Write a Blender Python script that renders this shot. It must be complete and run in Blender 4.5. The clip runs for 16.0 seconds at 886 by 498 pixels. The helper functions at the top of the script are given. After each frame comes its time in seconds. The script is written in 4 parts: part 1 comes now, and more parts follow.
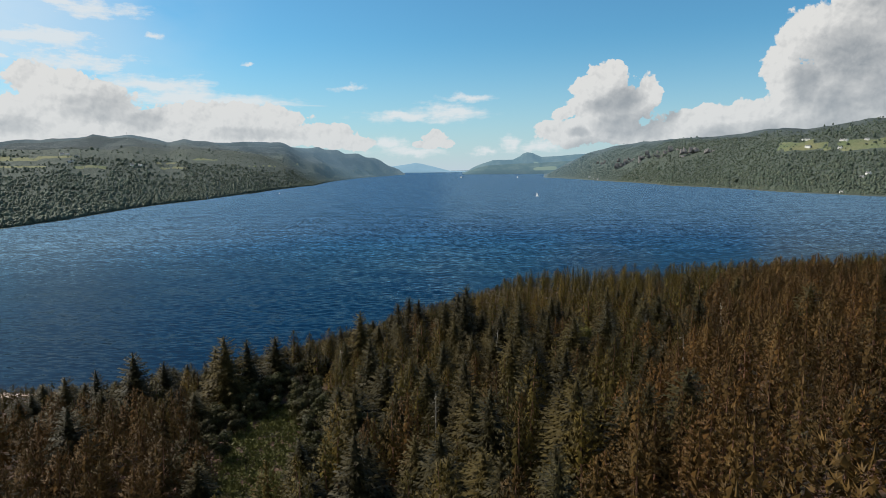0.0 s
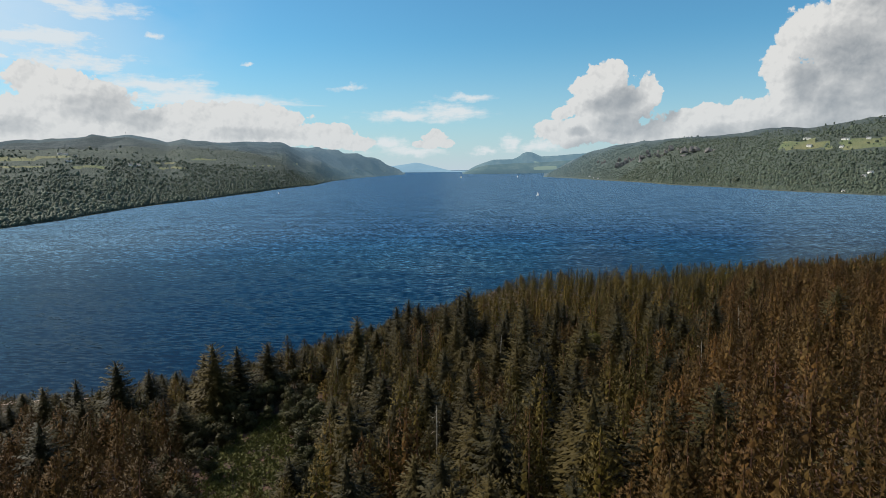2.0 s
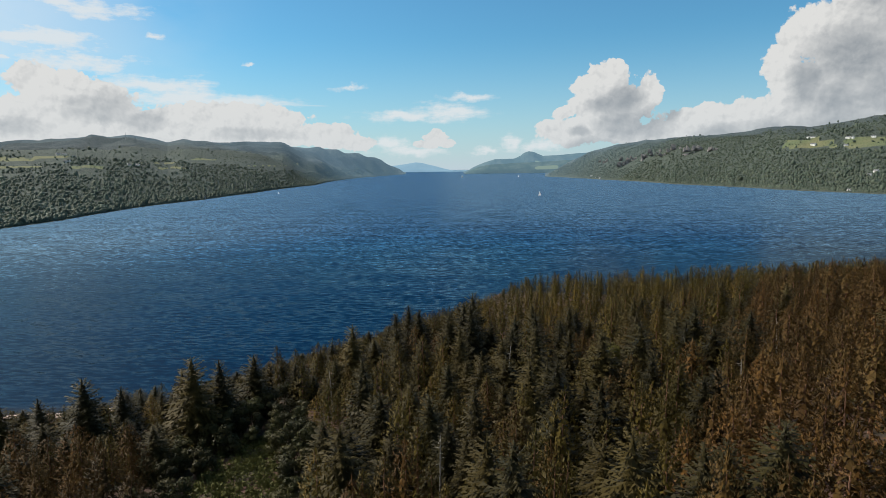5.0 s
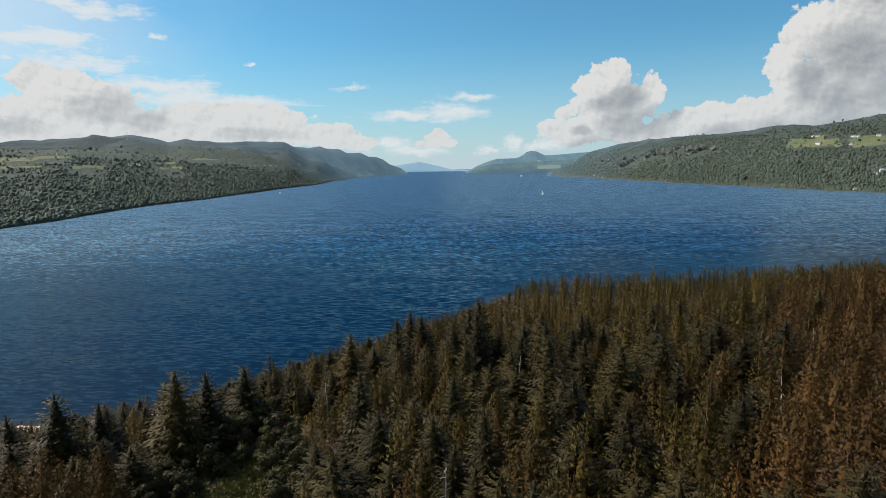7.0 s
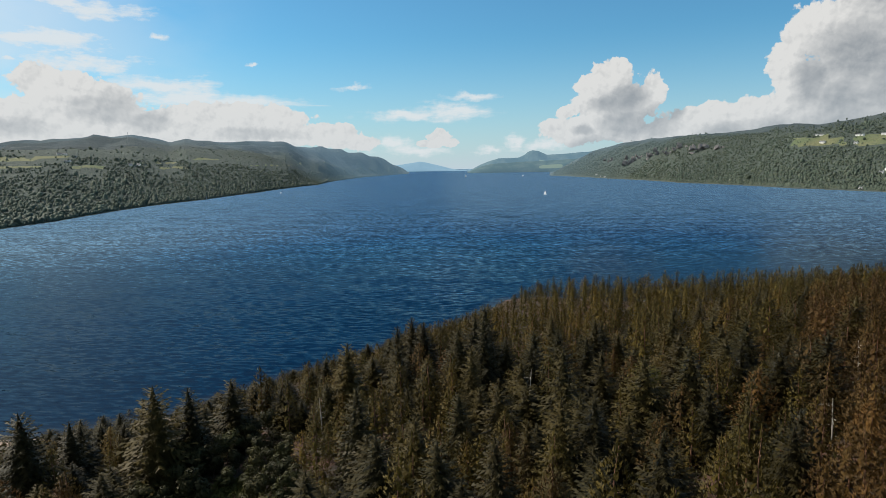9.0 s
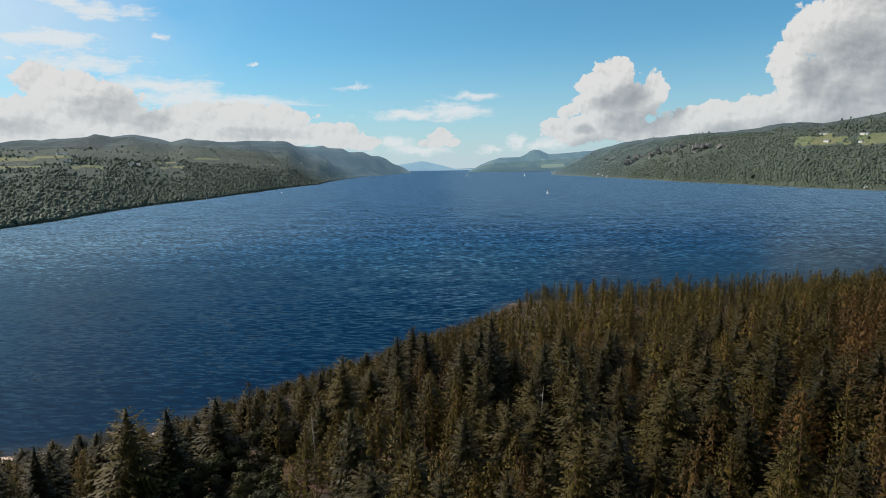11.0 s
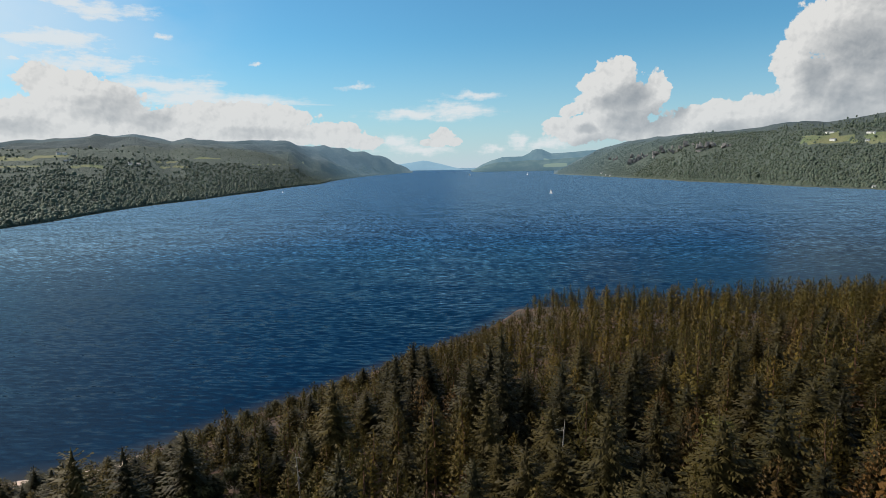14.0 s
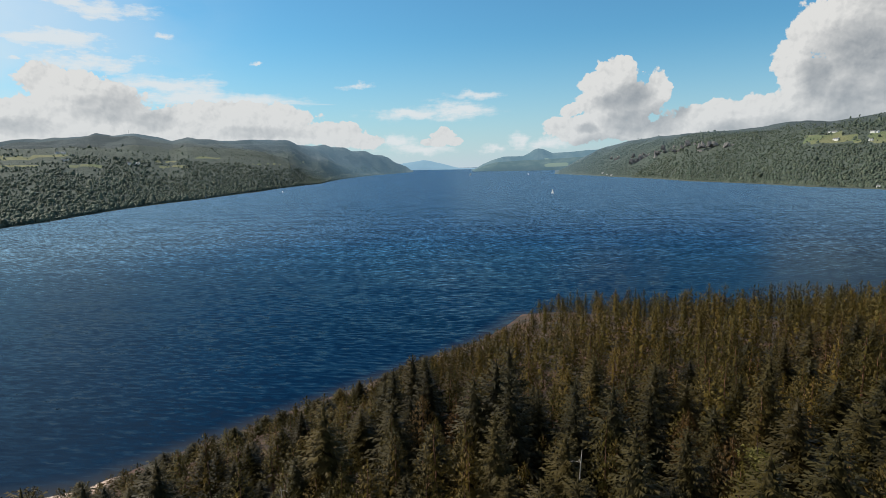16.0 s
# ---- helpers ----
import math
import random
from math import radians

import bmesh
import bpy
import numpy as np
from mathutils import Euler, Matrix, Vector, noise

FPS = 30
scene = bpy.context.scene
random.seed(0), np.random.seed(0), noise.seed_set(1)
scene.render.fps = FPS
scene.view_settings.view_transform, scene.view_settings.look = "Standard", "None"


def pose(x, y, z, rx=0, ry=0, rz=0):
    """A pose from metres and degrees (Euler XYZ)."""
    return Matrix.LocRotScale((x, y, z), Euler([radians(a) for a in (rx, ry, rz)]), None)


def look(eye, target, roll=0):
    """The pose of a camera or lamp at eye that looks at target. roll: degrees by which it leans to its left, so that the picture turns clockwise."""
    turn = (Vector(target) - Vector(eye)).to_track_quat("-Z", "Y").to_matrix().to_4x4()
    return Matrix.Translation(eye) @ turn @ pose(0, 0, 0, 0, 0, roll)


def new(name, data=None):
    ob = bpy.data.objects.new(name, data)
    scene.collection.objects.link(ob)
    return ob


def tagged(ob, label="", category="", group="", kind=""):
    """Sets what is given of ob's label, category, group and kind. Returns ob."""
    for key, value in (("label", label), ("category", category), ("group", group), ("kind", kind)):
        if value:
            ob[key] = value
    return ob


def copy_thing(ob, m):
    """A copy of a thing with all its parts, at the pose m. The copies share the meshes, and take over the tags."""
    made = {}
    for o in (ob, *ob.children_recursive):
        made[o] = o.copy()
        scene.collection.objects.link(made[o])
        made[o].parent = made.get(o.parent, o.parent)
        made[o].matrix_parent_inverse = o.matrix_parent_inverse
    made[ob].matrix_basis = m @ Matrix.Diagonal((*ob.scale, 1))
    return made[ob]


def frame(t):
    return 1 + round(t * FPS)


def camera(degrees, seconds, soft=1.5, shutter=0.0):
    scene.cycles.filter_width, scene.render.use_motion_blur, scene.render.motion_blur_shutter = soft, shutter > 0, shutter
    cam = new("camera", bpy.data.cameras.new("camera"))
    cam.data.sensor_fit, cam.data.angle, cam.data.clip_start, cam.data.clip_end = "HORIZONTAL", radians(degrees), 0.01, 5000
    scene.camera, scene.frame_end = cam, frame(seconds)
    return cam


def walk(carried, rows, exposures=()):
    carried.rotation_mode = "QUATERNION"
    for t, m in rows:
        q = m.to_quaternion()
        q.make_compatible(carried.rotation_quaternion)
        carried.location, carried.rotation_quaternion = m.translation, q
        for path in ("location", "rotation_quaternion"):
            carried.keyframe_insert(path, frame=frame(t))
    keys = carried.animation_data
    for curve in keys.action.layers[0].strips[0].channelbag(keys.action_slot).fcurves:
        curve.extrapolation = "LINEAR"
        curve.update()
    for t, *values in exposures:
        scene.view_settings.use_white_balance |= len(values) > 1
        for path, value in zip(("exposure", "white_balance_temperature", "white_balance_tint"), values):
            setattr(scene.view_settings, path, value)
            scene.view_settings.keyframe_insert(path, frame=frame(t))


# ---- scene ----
cam = camera(71.64, 16.0, soft=0.7)
PATH = [
    (0.0, look((0.00, 0.00, 75.00), (0.02, 99.17, 62.11), -0.610)),
    (0.5, look((-0.08, 2.13, 74.85), (-0.08, 101.30, 61.96), -0.622)),
    (1.0, look((-0.14, 4.30, 74.68), (-0.15, 103.46, 61.78), -0.637)),
    (1.5, look((-0.20, 6.52, 74.47), (-0.21, 105.69, 61.56), -0.655)),
    (2.0, look((-0.22, 8.76, 74.32), (-0.20, 107.93, 61.39), -0.677)),
    (2.5, look((-0.22, 11.03, 74.19), (-0.19, 110.20, 61.26), -0.696)),
    (3.0, look((-0.29, 13.37, 74.00), (-0.25, 112.53, 61.08), -0.712)),
    (3.5, look((-0.35, 15.78, 73.82), (-0.33, 114.94, 60.89), -0.725)),
    (4.0, look((-0.44, 18.33, 73.66), (-0.46, 117.49, 60.72), -0.742)),
    (6.5, look((-1.11, 31.99, 72.69), (-1.52, 131.14, 59.71), -0.847)),
    (7.0, look((-1.25, 34.78, 72.54), (-1.74, 133.93, 59.55), -0.866)),
    (7.5, look((-1.40, 37.56, 72.40), (-1.98, 136.71, 59.40), -0.884)),
    (8.0, look((-1.54, 40.44, 72.23), (-2.18, 139.59, 59.22), -0.904)),
    (8.5, look((-1.64, 43.32, 72.01), (-2.33, 142.47, 59.00), -0.924)),
    (9.0, look((-1.78, 46.26, 71.89), (-2.53, 145.41, 58.86), -0.940)),
    (11.5, look((-2.36, 60.37, 71.53), (-3.41, 159.50, 58.41), -1.011)),
    (12.0, look((-2.43, 63.21, 71.45), (-3.55, 162.34, 58.31), -1.021)),
    (12.5, look((-2.48, 66.04, 71.37), (-3.67, 165.17, 58.22), -1.028)),
    (13.0, look((-2.64, 68.90, 71.34), (-3.89, 168.02, 58.18), -1.032)),
    (13.5, look((-2.74, 71.72, 71.26), (-4.04, 170.84, 58.10), -1.036)),
    (14.0, look((-2.85, 74.56, 71.26), (-4.18, 173.68, 58.08), -1.042)),
    (14.5, look((-2.90, 77.40, 71.23), (-4.27, 176.51, 58.04), -1.047)),
    (15.0, look((-3.01, 80.26, 71.27), (-4.40, 179.37, 58.07), -1.045)),
    (15.5, look((-3.13, 82.96, 71.24), (-4.55, 182.07, 58.02), -1.038)),
    (16.0, look((-3.23, 85.78, 71.23), (-4.67, 184.89, 57.99), -1.027)),
]
walk(cam, PATH)

# ---- light ----
SUN_AZ, SUN_EL = -70.0, 46.0      # degrees, azimuth measured from +y towards +x


class Nodes:
    """Small helper to write shader arithmetic."""

    def __init__(self, tree):
        self.tree = tree
        tree.nodes.clear()

    def add(self, kind, **sets):
        n = self.tree.nodes.new(kind)
        for k, v in sets.items():
            if k == "operation":
                n.operation = v
            elif k == "data_type":
                n.data_type = v
            elif k == "blend_type":
                n.blend_type = v
            elif k == "vector_type":
                n.vector_type = v
        return n

    def plug(self, sock, v):
        if isinstance(v, bpy.types.NodeSocket):
            self.tree.links.new(v, sock)
        else:
            sock.default_value = v

    def m(self, op, a, b=None, c=None):
        n = self.add("ShaderNodeMath", operation=op)
        for i, v in enumerate((a, b, c)):
            if v is not None:
                self.plug(n.inputs[i], v)
        return n.outputs[0]

    def vm(self, op, a, b=None):
        n = self.add("ShaderNodeVectorMath", operation=op)
        self.plug(n.inputs[0], a)
        if b is not None:
            self.plug(n.inputs[3 if op == "SCALE" else 1], b)
        return n.outputs[1 if op in ("LENGTH", "DOT_PRODUCT", "DISTANCE") else 0]

    def xyz(self, x, y, z):
        n = self.add("ShaderNodeCombineXYZ")
        for i, v in enumerate((x, y, z)):
            self.plug(n.inputs[i], v)
        return n.outputs[0]

    def split(self, v):
        n = self.add("ShaderNodeSeparateXYZ")
        self.plug(n.inputs[0], v)
        return n.outputs

    def step(self, v, lo, hi, out_lo=0.0, out_hi=1.0, smooth=True):
        n = self.add("ShaderNodeMapRange")
        n.interpolation_type = "SMOOTHSTEP" if smooth else "LINEAR"
        self.plug(n.inputs[0], v)
        for i, x in enumerate((lo, hi, out_lo, out_hi)):
            self.plug(n.inputs[1 + i], x)
        return n.outputs[0]

    def mix(self, f, a, b, blend="MIX"):
        n = self.add("ShaderNodeMix", data_type="RGBA", blend_type=blend)
        self.plug(n.inputs[0], f)
        self.plug(n.inputs[6], a if isinstance(a, bpy.types.NodeSocket) else (*a, 1))
        self.plug(n.inputs[7], b if isinstance(b, bpy.types.NodeSocket) else (*b, 1))
        return n.outputs[2]

    def noise(self, vec, scale, detail=3.0, rough=0.55, distort=0.0):
        n = self.add("ShaderNodeTexNoise")
        self.plug(n.inputs["Vector"], vec)
        for k, v in (("Scale", scale), ("Detail", detail), ("Roughness", rough), ("Distortion", distort)):
            self.plug(n.inputs[k], v)
        return n.outputs[0]

    def voronoi(self, vec, scale, smooth=0.4):
        n = self.add("ShaderNodeTexVoronoi")
        n.feature = "SMOOTH_F1"
        self.plug(n.inputs["Vector"], vec)
        self.plug(n.inputs["Scale"], scale)
        self.plug(n.inputs["Smoothness"], smooth)
        return n.outputs["Distance"]

    def bump(self, height, strength, dist):
        n = self.add("ShaderNodeBump")
        self.plug(n.inputs["Strength"], strength)
        self.plug(n.inputs["Distance"], dist)
        self.plug(n.inputs["Height"], height)
        return n.outputs[0]

    def attr(self, name):
        n = self.add("ShaderNodeAttribute")
        n.attribute_name = name
        return n.outputs


# clouds: azimuth, elevation, half width, half height, all in degrees
WEST_CUMULUS = [(-32.7, 7.0, 1.8, 1.6), (-30.9, 6.3, 2.1, 1.7), (-28.4, 5.7, 2.5, 1.7), (-33.6, 4.5, 3.4, 1.7), (-25.9, 3.8, 5.0, 1.3), (-35.0, 3.0, 5.0, 1.5), (-31.0, 4.1, 3.4, 1.7)]
LONG_BANK = [(-19.2, 4.8, 6.0, 1.2), (-15.9, 4.5, 3.8, 1.1), (-22.5, 3.6, 5.8, 1.2), (-11.1, 3.2, 3.5, 1.0), (-8.3, 2.5, 2.5, 0.7), (-15.0, 2.9, 7.0, 0.9), (-25.0, 2.7, 14.0, 1.2)]
MIDDLE_PUFFS = [(-0.6, 2.9, 1.3, 0.7), (0.2, 2.4, 1.2, 0.5), (-1.4, 2.2, 1.2, 0.4)]
TOWER_CLOUD = [(14.6, 7.5, 2.0, 1.7), (13.1, 7.1, 1.8, 1.1), (14.4, 5.4, 2.8, 1.9), (16.5, 5.3, 2.4, 1.7), (18.4, 6.2, 1.0, 1.5),
               (11.9, 3.2, 3.5, 1.3), (10.9, 4.8, 1.1, 0.6), (16.3, 2.9, 2.4, 1.1)]
# lobes above 20 degrees are unseen, added for their grey reflection in the water
EAST_CUMULUS = [(31.7, 9.7, 3.9, 2.9), (34.6, 7.3, 4.5, 3.8), (28.6, 7.9, 1.6, 2.7), (22.5, 4.1, 3.1, 1.1), (26.1, 4.1, 2.9, 1.4),
                (30.9, 4.3, 4.5, 2.1), (36.8, 14.6, 6.7, 5.2), (23.0, 2.9, 9.0, 1.0), (29.0, 3.2, 10.0, 1.4), (30.6, 6.6, 2.6, 2.0), (38.0, 21.0, 10.5, 8.0), (40.0, 33.0, 13.0, 10.0)]
# patches of grey shade painted on the western clouds
WEST_SHADE = [(-28.3, 5.2, 3.2, 1.5), (-25.6, 4.3, 2.4, 1.0), (-34.5, 3.6, 2.6, 0.9), (-17.0, 3.3, 4.0, 0.7)]
WISPS = [(-5.0, 2.3, 1.6, 0.8), (-2.8, 1.7, 3.4, 0.6), (3.8, 1.5, 1.6, 0.5), (6.4, 2.2, 1.2, 0.8), (9.0, 2.0, 2.0, 0.7), (-30.0, 8.6, 6.0, 1.0), (-18.5, 5.9, 6.0, 0.9), (-28.6, 12.5, 4.6, 1.0), (-30.7, 12.8, 2.2, 0.6), (-23.9, 10.9, 1.2, 0.4), (-33.2, 10.1, 2.9, 1.4), (-34.7, 8.5, 1.0, 0.3),
         (-22.7, 6.1, 6.1, 1.2), (-8.2, 7.4, 1.6, 0.35), (2.8, 6.4, 2.7, 0.45), (-3.4, 4.8, 4.9, 0.6), (0.2, 5.0, 4.4, 1.0),
         (-17.0, 9.0, 0.7, 0.2), (-31.5, 10.3, 4.8, 1.3), (-24.5, 7.2, 6.0, 1.0)]


def build_sky():
    world = bpy.data.worlds.new("sky")
    scene.world = world
    world.use_nodes = True
    g = Nodes(world.node_tree)
    tex = g.add("ShaderNodeTexSky")
    tex.sky_type, tex.sun_disc = "NISHITA", False
    tex.sun_elevation, tex.sun_rotation = radians(SUN_EL), radians(SUN_AZ)
    tex.altitude, tex.air_density, tex.dust_density, tex.ozone_density = 100, 1.0, 0.6, 2.5
    clear = g.mix(1.0, tex.outputs[0], (0.056, 0.108, 0.120), "MULTIPLY")
    d = g.split(g.add("ShaderNodeTexCoord").outputs["Generated"])
    az = g.m("MULTIPLY", g.m("ARCTAN2", d[0], d[1]), 57.29578)
    el = g.m("MULTIPLY", g.m("ARCSINE", d[2]), 57.29578)
    p = g.xyz(az, el, 0.0)
    # the sky is paler round the sun; the glow is added to brighten the left water
    toward = g.vm("DOT_PRODUCT", g.xyz(d[0], d[1], d[2]), (math.sin(radians(SUN_AZ)) * math.cos(radians(SUN_EL)),
                                                          math.cos(radians(SUN_AZ)) * math.cos(radians(SUN_EL)), math.sin(radians(SUN_EL))))
    glow = g.m("POWER", g.step(toward, 0.62, 1.0), 1.3)
    clear = g.mix(g.m("MULTIPLY", glow, 0.9), clear, (1.7, 1.66, 1.55))
    # pale haze low over the hills
    haze = g.m("POWER", g.step(el, 12.0, -1.0, smooth=False), 1.7)
    clear = g.mix(g.m("MULTIPLY", haze, 0.92), clear, (0.58, 0.67, 0.76))

    def field(blobs, at):
        best = None
        for a, e, w, h in blobs:
            v = g.vm("MULTIPLY", g.vm("SUBTRACT", at, (a, e, 0)), (1 / w, 1 / h, 0))
            s = g.m("SUBTRACT", 1.0, g.vm("LENGTH", v))
            best = s if best is None else g.m("MAXIMUM", best, s)
        return best

    def billow(at):
        """Cauliflower heaps on three scales with finer curls on top."""
        big = g.voronoi(at, 0.50, 0.25)
        mid = g.voronoi(g.vm("ADD", at, (7.3, 1.1, 0)), 1.30, 0.25)
        small = g.voronoi(g.vm("ADD", at, (3.1, 9.1, 0)), 3.4, 0.2)
        curl = g.noise(at, 2.2, 6, 0.62)
        s = g.m("ADD", g.m("MULTIPLY", big, 0.50), g.m("MULTIPLY", mid, 0.30))
        s = g.m("ADD", s, g.m("MULTIPLY", small, 0.16))
        return g.m("SUBTRACT", 0.60, g.m("ADD", s, g.m("MULTIPLY", g.m("SUBTRACT", curl, 0.5), 0.30)))

    n1, n2 = g.noise(p, 0.45, 4, 0.6), g.noise(g.vm("ADD", p, (31, 17, 0)), 0.45, 4, 0.6)
    warp = g.vm("ADD", p, g.xyz(g.m("MULTIPLY", g.m("SUBTRACT", n1, 0.5), 1.6), g.m("MULTIPLY", g.m("SUBTRACT", n2, 0.5), 1.2), 0.0))
    heaps = field(WEST_CUMULUS + LONG_BANK + MIDDLE_PUFFS + TOWER_CLOUD + EAST_CUMULUS, warp)
    curled = g.vm("ADD", p, g.vm("SCALE", g.vm("SUBTRACT", warp, p), 0.6))
    b0 = billow(curled)
    b1 = billow(g.vm("ADD", curled, (-0.28, 0.36, 0)))
    dens = g.m("ADD", heaps, b0)
    cover = g.step(dens, 0.05, 0.17)
    relief = g.m("MULTIPLY", g.m("SUBTRACT", b0, b1), 1.0)
    # shading painted into the clouds: the sunny side is up and to the left; thick, low and far sides are grey
    above = field(TOWER_CLOUD + EAST_CUMULUS, g.vm("ADD", p, g.vm("ADD", (-1.6, 1.7, 0), g.vm("SCALE", g.vm("SUBTRACT", warp, p), 1.0))))
    thick = g.m("MAXIMUM", g.step(above, -0.30, 0.75), g.step(field(WEST_SHADE, warp), -0.25, 0.6, 0.0, 0.62))
    shade = g.m("ADD", g.m("SUBTRACT", 1.0, g.m("MULTIPLY", thick, 0.84)), g.m("MULTIPLY", relief, g.step(thick, 0.0, 1.0, 1.0, 0.6)))
    shade = g.m("MINIMUM", g.m("MAXIMUM", shade, 0.0), 1.0)
    heap_col = g.mix(shade, (0.27, 0.30, 0.33), (0.735, 0.735, 0.72))
    heap_col = g.mix(g.m("MULTIPLY", haze, 0.60), heap_col, (0.58, 0.65, 0.70))
    # thin high cloud
    q = g.vm("MULTIPLY", g.vm("ADD", p, g.xyz(g.m("MULTIPLY", g.m("SUBTRACT", n2, 0.5), 4.0), g.m("MULTIPLY", g.m("SUBTRACT", n1, 0.5), 1.6), 0.0)), (1, 1, 0))
    thin = g.m("ADD", field(WISPS, q), g.m("MULTIPLY", g.m("SUBTRACT", g.noise(g.vm("MULTIPLY", p, (0.30, 1.1, 0)), 1.0, 6, 0.65), 0.5), 2.2))
    thin = g.m("MULTIPLY", g.step(thin, -0.12, 0.85), 0.9)
    # veil carried on past the left edge of view, added to brighten the water
    veil_w = g.m("MULTIPLY", g.step(az, -14.0, -40.0), g.m("ADD", g.m("MULTIPLY", g.step(g.noise(g.vm("MULTIPLY", p, (0.5, 1.0, 0)), 0.16, 4), 0.25, 0.65), 0.7), g.step(az, -38.0, -60.0, 0.0, 0.3)))
    thin = g.m("MAXIMUM", thin, g.m("MULTIPLY", veil_w, 0.85))
    # broken cloud over the rest of the sky
    up = g.m("MAXIMUM", d[2], 0.05)
    dome = g.xyz(g.m("DIVIDE", d[0], up), g.m("DIVIDE", d[1], up), 0.0)
    rest = g.step(g.noise(dome, 0.55, 6, 0.55), 0.60, 0.74)
    rest = g.m("MULTIPLY", rest, g.m("MULTIPLY", g.step(el, 17.0, 24.0), g.step(g.m("ABSOLUTE", az), 55.0, 90.0)))
    behind = g.m("MULTIPLY", g.step(g.m("ABSOLUTE", az), 42.0, 50.0), g.m("MULTIPLY", g.step(g.noise(p, 0.10, 5, 0.6), 0.45, 0.6), g.step(el, 30.0, 6.0)))
    thin = g.m("MAXIMUM", thin, g.m("MULTIPLY", g.m("MAXIMUM", rest, behind), 0.75))
    col = g.mix(thin, clear, (0.74, 0.78, 0.80))
    trail = g.m("MULTIPLY", g.step(g.m("ABSOLUTE", g.m("SUBTRACT", el, g.m("SUBTRACT", 5.45, g.m("MULTIPLY", az, 0.025)))), 0.09, 0.0),
                g.step(g.m("ABSOLUTE", g.m("ADD", az, 13.2)), 3.2, 2.0))
    col = g.mix(g.m("MULTIPLY", trail, 0.35), col, (0.72, 0.77, 0.80))
    col = g.mix(cover, col, heap_col)
    bg = g.add("ShaderNodeBackground")
    g.plug(bg.inputs[0], col)
    bg.inputs[1].default_value = 1.0
    g.plug(g.add("ShaderNodeOutputWorld").inputs[0], bg.outputs[0])


build_sky()
a, e = radians(SUN_AZ), radians(SUN_EL)
sun = new("sun", bpy.data.lights.new("sun", "SUN"))
sun.data.energy, sun.data.angle, sun.data.color = 5.0, radians(0.53), (1.0, 0.93, 0.82)
sun.matrix_world = look((0, 0, 400), (-math.sin(a) * math.cos(e), -math.cos(a) * math.cos(e), 400 - math.sin(e)))
scene.view_settings.exposure = 0.0


# ---- materials ----
def material(name):
    mat = bpy.data.materials.new(name)
    mat.use_nodes = True
    g = Nodes(mat.node_tree)
    bsdf = g.add("ShaderNodeBsdfPrincipled")
    g.plug(g.add("ShaderNodeOutputMaterial").inputs[0], bsdf.outputs[0])
    return mat, g, bsdf


def pos(g):
    return g.add("ShaderNodeNewGeometry").outputs["Position"]


def simple(name, dark, light, scale=1.0, rough=0.7, relief=0.3, metal=0.0):
    """A plain surface with grain and larger stains."""
    mat, g, b = material(name)
    p = g.add("ShaderNodeTexCoord").outputs["Object"]
    f = g.m("ADD", g.m("MULTIPLY", g.noise(p, 6 * scale, 4), 0.5), g.m("MULTIPLY", g.noise(p, 0.7 * scale, 3), 0.5))
    g.plug(b.inputs["Base Color"], g.mix(g.step(f, 0.3, 0.7), dark, light))
    b.inputs["Roughness"].default_value, b.inputs["Metallic"].default_value = rough, metal
    g.plug(b.inputs["Normal"], g.bump(g.noise(p, 14 * scale, 3), relief, 0.05))
    return mat


def foliage(name, dark, light, warm, gloss=0.55, haze_glow=0.0, low=0.55, high=1.15):
    """Needles or leaves: varied from tree to tree, from bough to bough and within a bough."""
    mat, g, b = material(name)
    p = pos(g)
    own = g.add("ShaderNodeObjectInfo").outputs["Random"]
    tint = g.m("FRACT", g.m("ADD", g.attr("tint")[2], own))
    isle = g.add("ShaderNodeNewGeometry").outputs["Random Per Island"]
    f = g.m("ADD", g.m("MULTIPLY", g.noise(p, 0.9, 3), 0.95), g.m("MULTIPLY", isle, 0.22))
    col = g.mix(g.step(f, 0.25, 0.95), dark, light)
    col = g.mix(g.m("MULTIPLY", g.m("POWER", tint, 2.0), 0.75), col, warm)
    tone = g.step(g.m("FRACT", g.m("MULTIPLY", tint, 7.3)), 0.0, 1.0, low, high, False)
    col = g.mix(1.0, col, g.xyz(tone, tone, tone), "MULTIPLY")
    g.plug(b.inputs["Base Color"], col)
    b.inputs["Roughness"].default_value = gloss
    b.inputs["Specular IOR Level"].default_value = 0.12
    # blue glow laid on the leaves to paint distance haze
    if haze_glow:
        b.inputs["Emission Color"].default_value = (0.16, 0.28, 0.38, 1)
        g.plug(b.inputs["Emission Strength"], g.m("MULTIPLY", g.attr("haze_glow")[2], haze_glow))
    trans = g.add("ShaderNodeBsdfTranslucent")
    g.plug(trans.inputs[0], col)
    mixer = g.add("ShaderNodeMixShader")
    mixer.inputs[0].default_value = 0.10
    out = [n for n in g.tree.nodes if n.type == "OUTPUT_MATERIAL"][0]
    g.plug(mixer.inputs[1], b.outputs[0])
    g.plug(mixer.inputs[2], trans.outputs[0])
    g.plug(out.inputs[0], mixer.outputs[0])
    return mat


SPRUCE = foliage("spruce_needles", (0.011, 0.011, 0.004), (0.053, 0.042, 0.014), (0.064, 0.046, 0.012))
PINE = foliage("pine_needles", (0.030, 0.026, 0.005), (0.109, 0.081, 0.016), (0.123, 0.076, 0.014))
# brownish pines; the tone also stands for the warm cast at lower right
BROWN_PINE = foliage("russet_pine_needles", (0.043, 0.027, 0.007), (0.103, 0.061, 0.017), (0.112, 0.054, 0.014))
